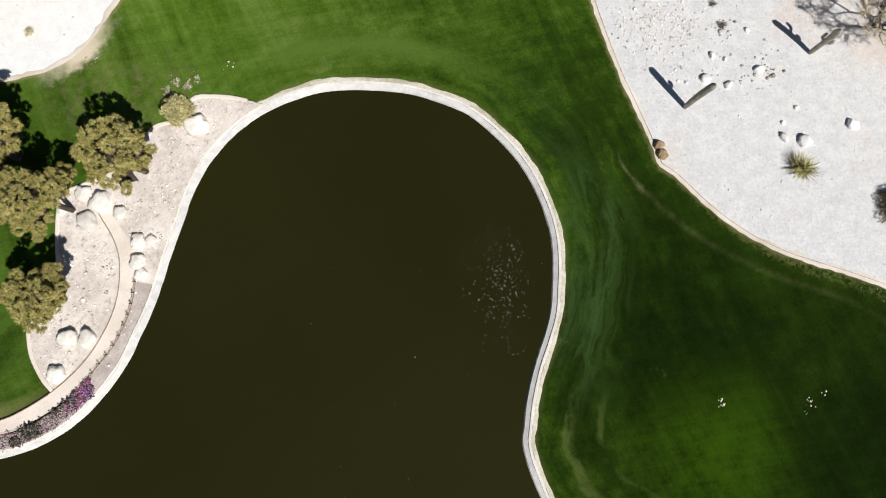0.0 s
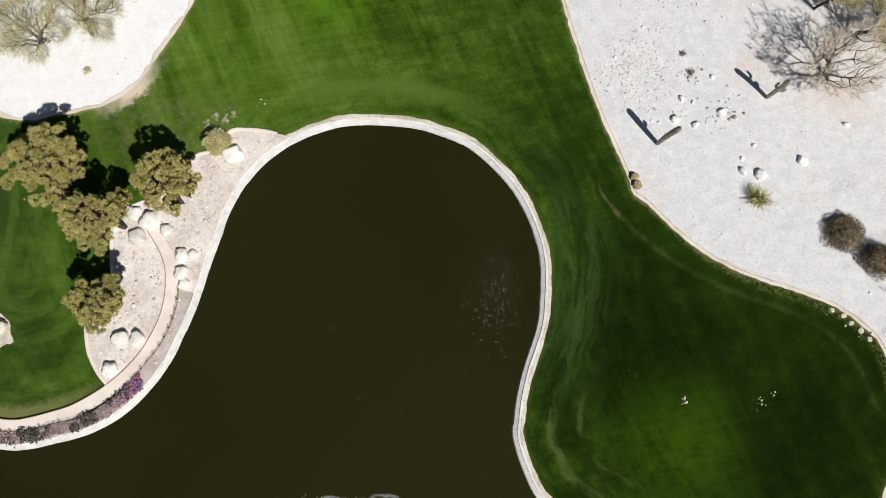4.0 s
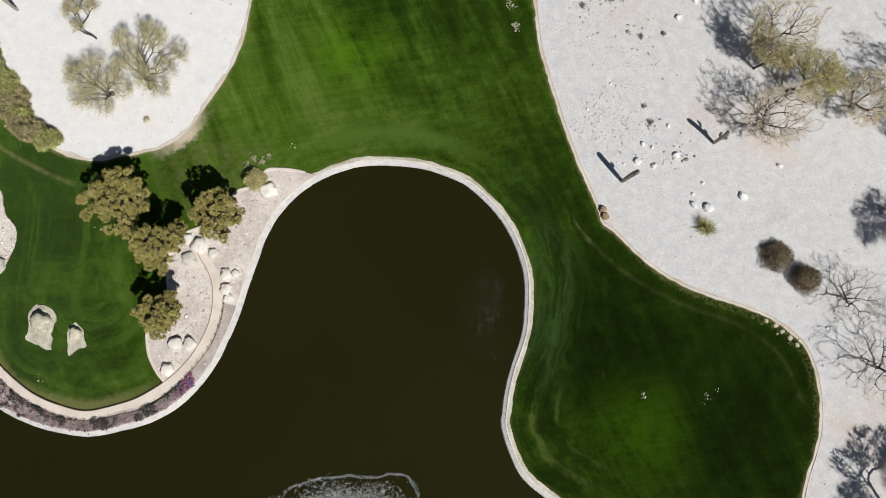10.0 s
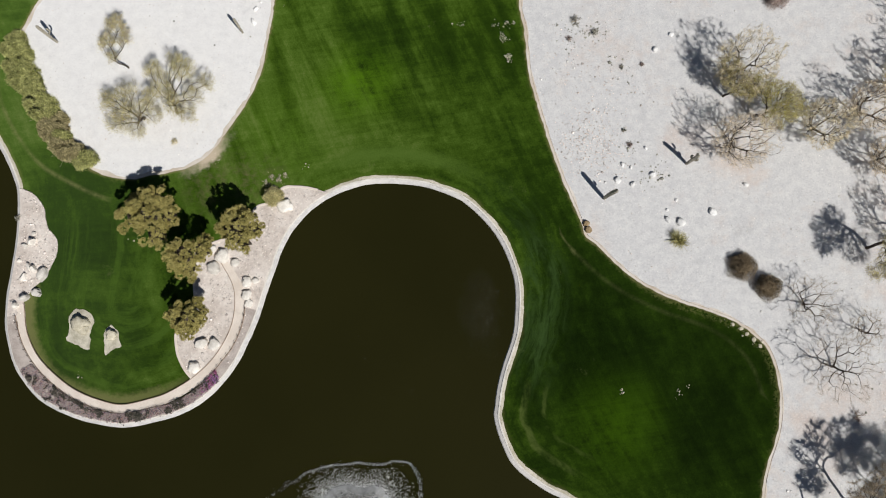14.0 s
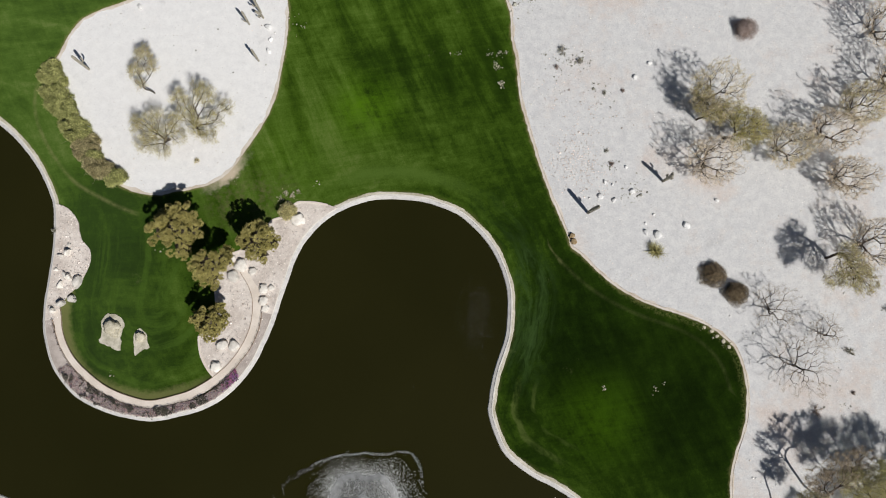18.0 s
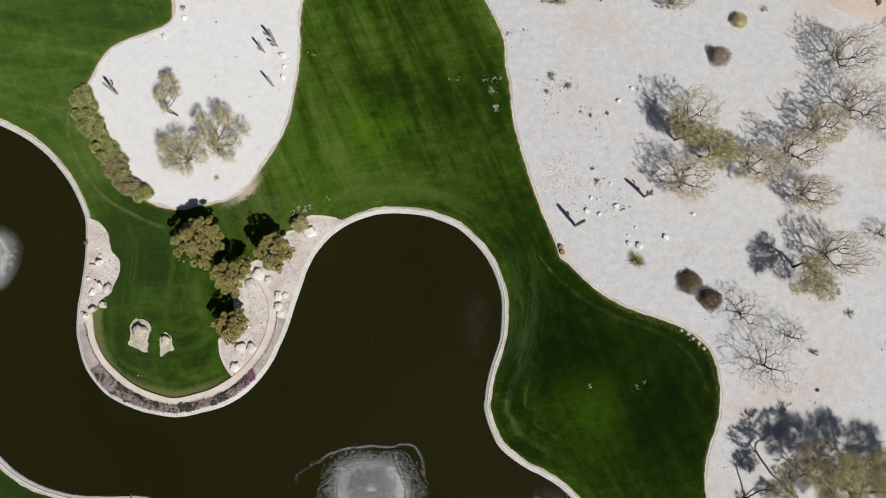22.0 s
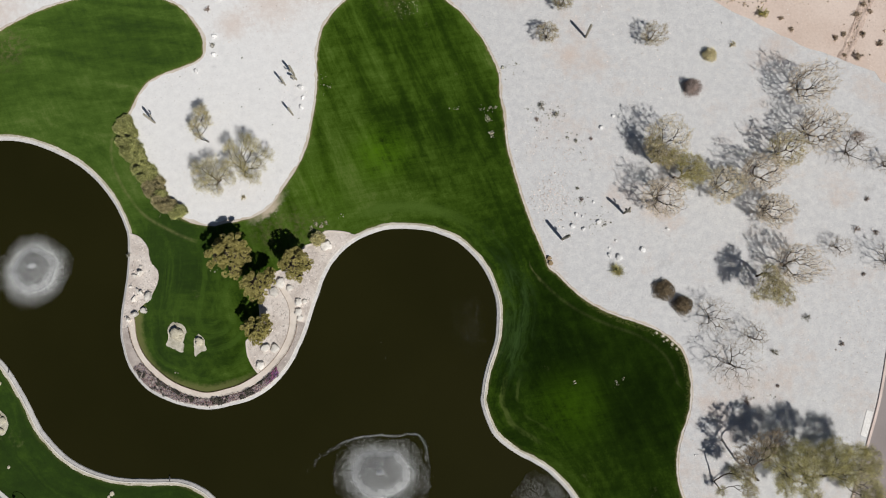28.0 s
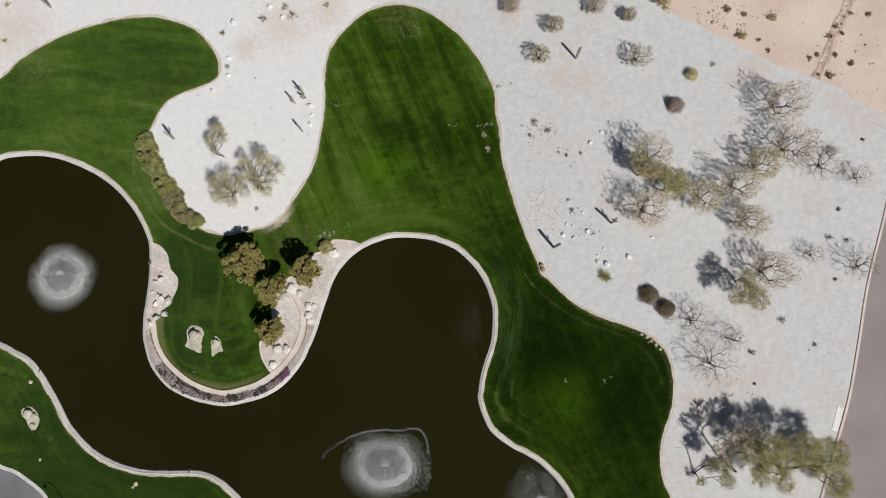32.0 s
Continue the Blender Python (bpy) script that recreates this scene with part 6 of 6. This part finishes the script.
# ---- rope fence along the path ----
fence = thing("rope_fence", (*fence_line[0], 0.25), "low dark post and rope fence along the path", "fence")
fx, fy = fence_line[0]
spots = fence_line[::3]
for p in spots:
    bm = bmesh.new()
    bmesh.ops.create_cone(bm, cap_ends=True, segments=7, radius1=0.042, radius2=0.038, depth=0.46, matrix=Matrix.Translation((p[0] - fx, p[1] - fy, 0.2)))
    post = part("post", bm, POST, fence)
    bm = bmesh.new()
    bmesh.ops.create_icosphere(bm, subdivisions=1, radius=0.06, matrix=Matrix.Translation((p[0] - fx, p[1] - fy, 0.44)))
    part("cap", bm, POST, post)
rope = []
for a, b in zip(spots[:-1], spots[1:]):
    t = np.linspace(0, 1, 5)[:, None]
    m = a + (b - a) * t
    rope.append((np.column_stack([m - (fx, fy), 0.36 - 0.1 * np.sin(t[:, 0] * math.pi)]), [0.014] * 5))
raw("rope", *tubes(rope, 4), ROPE, fence)
low = sweep("fence_edging", fence_line, [(-0.05, 0.2), (-0.05, 0.30), (0.03, 0.30), (0.03, 0.2)], HEADER)
tagged(low, "dark edging board under the rope fence", "edging", kind="structure")

# ---- flower bed ----
rng = np.random.default_rng(21)
k0 = near(inner_edge, np.array([(-28.2, -5.6)]))[1][0]
m = 11000
i = rng.integers(k0, len(inner_edge) - 16, m)
f = rng.uniform(0.04, 0.97, m)[:, None]
e = rng.uniform(0, 1, (m, 1))
inn = inner_edge[i] * (1 - e) + inner_edge[i + 1] * e
out = outer[i] * (1 - e) + outer[i + 1] * e
at = inn * (1 - f) + out * f + rng.normal(0, 0.1, (m, 2))
thick = np.array([noise.noise((x * 0.55, y * 0.55, 9)) + 0.5 * noise.noise((x * 1.7, y * 1.7, 4)) for x, y in at])
hgt = 0.14 + 0.3 * np.clip(0.4 + thick, 0, 1)
dark = thick > rng.normal(0.22, 0.12, m)
chips("bedding_plants", at[dark], rng.uniform(0.05, 0.12, dark.sum()), PLANT, "dark leafy bedding plants in clumps in the planting strip", "bedding plants", z=0.25 + hgt[dark] * rng.uniform(0.3, 1.0, dark.sum()), flat=1.2, seed=22)
pick = ~dark & (rng.uniform(0, 1, m) < 0.62)
chips("blossoms", at[pick], rng.uniform(0.03, 0.07, pick.sum()), BLOSSOM, "pink, purple and pale blossoms in the planting strip", "flowers", z=0.27 + hgt[pick] * rng.uniform(0.2, 0.8, pick.sum()), flat=0.7, seed=23)
i = np.minimum(k0 + np.abs(rng.normal(0, 2.6, 700)).astype(int), len(inner_edge) - 1)
f = rng.uniform(0.05, 0.95, 700)[:, None]
first = inner_edge[i] * (1 - f) + outer[i] * f + rng.normal(0, 0.1, (700, 2))
chips("blossoms", first, rng.uniform(0.035, 0.075, 700), VIOLET, "violet and crimson blossoms at the end of the planting strip", "flowers", z=0.45 + rng.uniform(0, 0.15, 700), flat=0.9, seed=24)

# ---- fountains ----
def fountain(at, radius, seed, drops, label, mist=1.0, skew=(0.0, 0.0), splash=0.3, squash=1.0, notch=0.0, jet=(0.0, 0.0), veil=True):
    """A float with a nozzle, a dome of falling drops and the flecked ring where they land."""
    rng = np.random.default_rng(seed)
    ob = thing("fountain", (*at, POND_Z), label, "fountain", "pond fountains")
    bm = bmesh.new()
    bmesh.ops.create_cone(bm, cap_ends=True, segments=20, radius1=0.36, radius2=0.28, depth=0.25, matrix=Matrix.Translation((*jet, 0.05)))
    bmesh.ops.create_cone(bm, cap_ends=True, segments=12, radius1=0.12, radius2=0.07, depth=0.4, matrix=Matrix.Translation((*jet, 0.35)))
    part("float", bm, METAL, ob, "dark float with a nozzle")

    def beads(name, p, size, material):
        base = np.array([(1, 1, 1), (1, -1, -1), (-1, 1, -1), (-1, -1, 1)]) * 0.9
        tri = np.array([(0, 1, 2), (0, 2, 3), (0, 3, 1), (1, 3, 2)])
        v = p[:, None] + base[None] * size[:, None, None]
        f = (tri[None] + (np.arange(len(p)) * 4)[:, None, None]).reshape(-1, 3)
        me = bpy.data.meshes.new(name)
        me.vertices.add(len(p) * 4)
        me.vertices.foreach_set("co", v.astype(np.float32).ravel())
        me.loops.add(len(f) * 3)
        me.loops.foreach_set("vertex_index", f.astype(np.int32).ravel())
        me.polygons.add(len(f))
        me.polygons.foreach_set("loop_start", np.arange(0, len(f) * 3, 3, dtype=np.int32))
        me.update(calc_edges=True)
        return tagged(obj(name, me, material, ob), kind="stuff")

    def swell(az):
        dent = np.exp(-(np.angle(np.exp(1j * (az - radians(82)))) / 0.3) ** 2) * notch
        return np.array([1 + 0.1 * noise.noise((math.cos(a) * 1.3, math.sin(a) * 1.3, seed * 2.1)) for a in az]) - dent

    def place(az, r):
        return np.cos(az) * r + skew[0], np.sin(az) * r * squash + skew[1]

    core = radius * 0.56
    if veil:
        # the falling sheet: a thin dome of fine spray, see-through, thicker at its rim
        rings, spokes = 26, 110
        az = np.arange(spokes) * 2 * math.pi / spokes
        sw = swell(az)
        verts, faces, dens = [], [], []
        for i in range(rings + 1):
            f = i / rings
            x, y = place(az, f * core * 1.16 * sw)
            nx, ny = jet
            x, y = x + nx * (1 - f), y + ny * (1 - f)
            z = 1.1 * max(0.0, 1 - (f * 1.02) ** 2) + 0.03
            verts += [(p, q, z) for p, q in zip(x, y)]
            dens += [f] * spokes
        for i in range(rings):
            for j in range(spokes):
                faces.append((i * spokes + j, i * spokes + (j + 1) % spokes, (i + 1) * spokes + (j + 1) % spokes, (i + 1) * spokes + j))
        sheet = raw("spray_sheet", verts, faces, VEIL, ob, True)
        attr = sheet.data.attributes.new("out", "FLOAT", "POINT")
        attr.data.foreach_set("value", np.array(dens, np.float32))
        attr = sheet.data.attributes.new("round", "FLOAT", "POINT")
        attr.data.foreach_set("value", np.tile(np.sin(az * 9 + seed) * 0.5 + np.sin(az * 23) * 0.5, rings + 1).astype(np.float32))
    n = drops
    az = rng.uniform(0, 2 * math.pi, n)
    r = np.where(rng.uniform(0, 1, n) < 0.8, np.sqrt(rng.uniform(0.01, 1, n)), 1.0 + np.abs(rng.normal(0, 0.17, n)))
    z = 1.1 * np.clip(1 - r * r, 0, 1) + 0.08 + rng.uniform(0, 0.25, n)
    x, y = place(az, r * core * swell(az))
    beads("spray", np.stack([x, y, z], 1), rng.uniform(0.01, 0.02, n) * mist, SPRAY)
    n = int(drops * splash)
    az = rng.uniform(0, 2 * math.pi, n)
    r = core * (1.0 + 0.95 * rng.beta(1.0, 2.6, n)) * swell(az) if veil else core * 1.9 * rng.beta(2.2, 1.8, n) * swell(az)
    x, y = place(az, r)
    beads("splash", np.stack([x, y, np.full(n, 0.01)], 1), rng.gamma(2.0, 0.009, n) + 0.012, FOAM)
    n = 900
    p = np.stack([rng.normal(jet[0] + 0.2, 0.36, n), rng.normal(jet[1] + 0.1, 0.22, n), rng.uniform(0.9, 1.7, n)], 1)
    beads("jet", p, rng.uniform(0.012, 0.03, n), SPRAY)
    return ob


fountain((-72.0, 11.8), 6.4, 1, 11000, "pond fountain throwing a round dome of white spray", jet=(0.0, 0.7), splash=1.0)
fountain((-10.8, -21.8), 8.0, 2, 15000, "large pond fountain with a wind-blown dome of spray", squash=0.84, notch=0.2, skew=(0.2, 0.4), jet=(0.1, 0.7), splash=0.65)
fountain((16.9, -26.6), 6.0, 3, 3000, "pond fountain with thin white spray near the east bank", 0.8, splash=1.1, veil=False)
rng = np.random.default_rng(31)
fleck = rng.normal((0, 0), (1.2, 2.6), (400, 2)) + np.array((4.5, 3.2))
fleck = np.concatenate([fleck, rng.normal((0, 0), (3.0, 7.0), (60, 2)) + np.array((-4.6, -9))])
fleck = fleck[inside(pond, fleck) & (near(pond, fleck)[0] > 0.8)]
chips("foam_flecks", fleck, rng.gamma(1.8, 0.006, len(fleck)) + 0.011, FOAM, "small foam flecks drifting on the pond", "foam", z=POND_Z, flat=0.3, seed=33)
drift = smooth_line([(-22.7, -21.2), (-20.6, -19.0), (-18.6, -17.6), (-16, -16.2), (-13, -15.4), (-10.3, -15.2), (-8.3, -15.5), (-7, -15.2), (-5.6, -14.8), (-4.2, -15.4), (-3.2, -16.7), (-2.8, -19), (-2.6, -22), (-3, -26)], 0.045)
drift = drift + rng.normal(0, 1, drift.shape) * np.interp(np.arange(len(drift)) / len(drift), (0, 0.25, 0.65, 0.8), (0.35, 0.08, 0.07, 0.25))[:, None] + 0.25 * np.array([(noise.noise((x * 0.8, y * 0.8, 1)), noise.noise((x * 0.8, y * 0.8, 6))) for x, y in drift])
sparse = np.interp(np.arange(len(drift)) / len(drift), (0, 0.12, 0.25, 0.65, 0.8), (0.06, 0.3, 1.0, 1.0, 0.5))
drift = drift[rng.uniform(0, 1, len(drift)) < sparse]
chips("foam_line", drift, rng.uniform(0.025, 0.06, len(drift)), SPRAY, "thin curved line of foam round the fountain", "foam", z=POND_Z, flat=0.3, seed=34)

# ---- street furniture ----
lamp = thing("street_lamp", (*(-66.1, -29.9), 0.1), "dark tall lamp post with a curved arm", "street lamp")
arm = [(0, 0, 0), (0, 0, 3), (0, 0, 6.2), (0.08, 0.02, 6.9), (0.45, 0.1, 7.4), (0.95, 0.2, 7.5), (1.35, 0.3, 7.25), (1.5, 0.33, 6.9)]
raw("pole", *tubes([(np.array(arm) * (-1, -1, 1), [0.1, 0.08, 0.06, 0.055, 0.05, 0.05, 0.045, 0.04])], 8), METAL, lamp, True)
bm = bmesh.new()
bmesh.ops.create_cone(bm, cap_ends=True, segments=14, radius1=0.28, radius2=0.1, depth=0.35, matrix=Matrix.Translation((-1.5, -0.33, 6.75)))
head = part("lamp_head", bm, METAL, lamp)
bm = bmesh.new()
bmesh.ops.create_uvsphere(bm, u_segments=12, v_segments=6, radius=0.2, matrix=Matrix.Translation((-1.5, -0.33, 6.56)) @ Matrix.Diagonal((1, 1, 0.5, 1)))
part("lens", bm, GLASS, head)
bm = bmesh.new()
bmesh.ops.create_cone(bm, cap_ends=True, segments=12, radius1=0.26, radius2=0.2, depth=0.3, matrix=Matrix.Translation((0, 0, 0.1)))
part("base", bm, WHITEKERB, lamp)
for x, y in ((-74.4, -5.3), (-45.6, -22.7), (-54, -0.1)):
    drain = thing("drain_outlet", (x, y, 0.0), "small dark pipe outlet in the pond kerb", "drain", "drain outlets")
    bm = bmesh.new()
    bmesh.ops.create_cone(bm, cap_ends=True, segments=10, radius1=0.09, radius2=0.09, depth=0.8, matrix=Matrix.Rotation(radians(90), 4, "X") @ Matrix.Translation((0, 0.14, 0)))
    part("pipe", bm, METAL, drain)
pad_c = (70.9, -12.2)
bm = bmesh.new()
bmesh.ops.create_cube(bm, size=1.0, matrix=Matrix.Diagonal((1.1, 4.4, 0.1, 1)))
bmesh.ops.bevel(bm, geom=list(bm.edges), offset=0.03, segments=1, affect="EDGES")
me = bpy.data.meshes.new("concrete_pad")
bm.to_mesh(me)
bm.free()
pad = obj("concrete_pad", me, PALESTONE)
pad.matrix_basis = pose(pad_c[0] + 0.2, pad_c[1], 0.01, 0, 0, -18.5)
tagged(pad, "pale concrete pad behind the road kerb", "concrete pad", kind="structure")
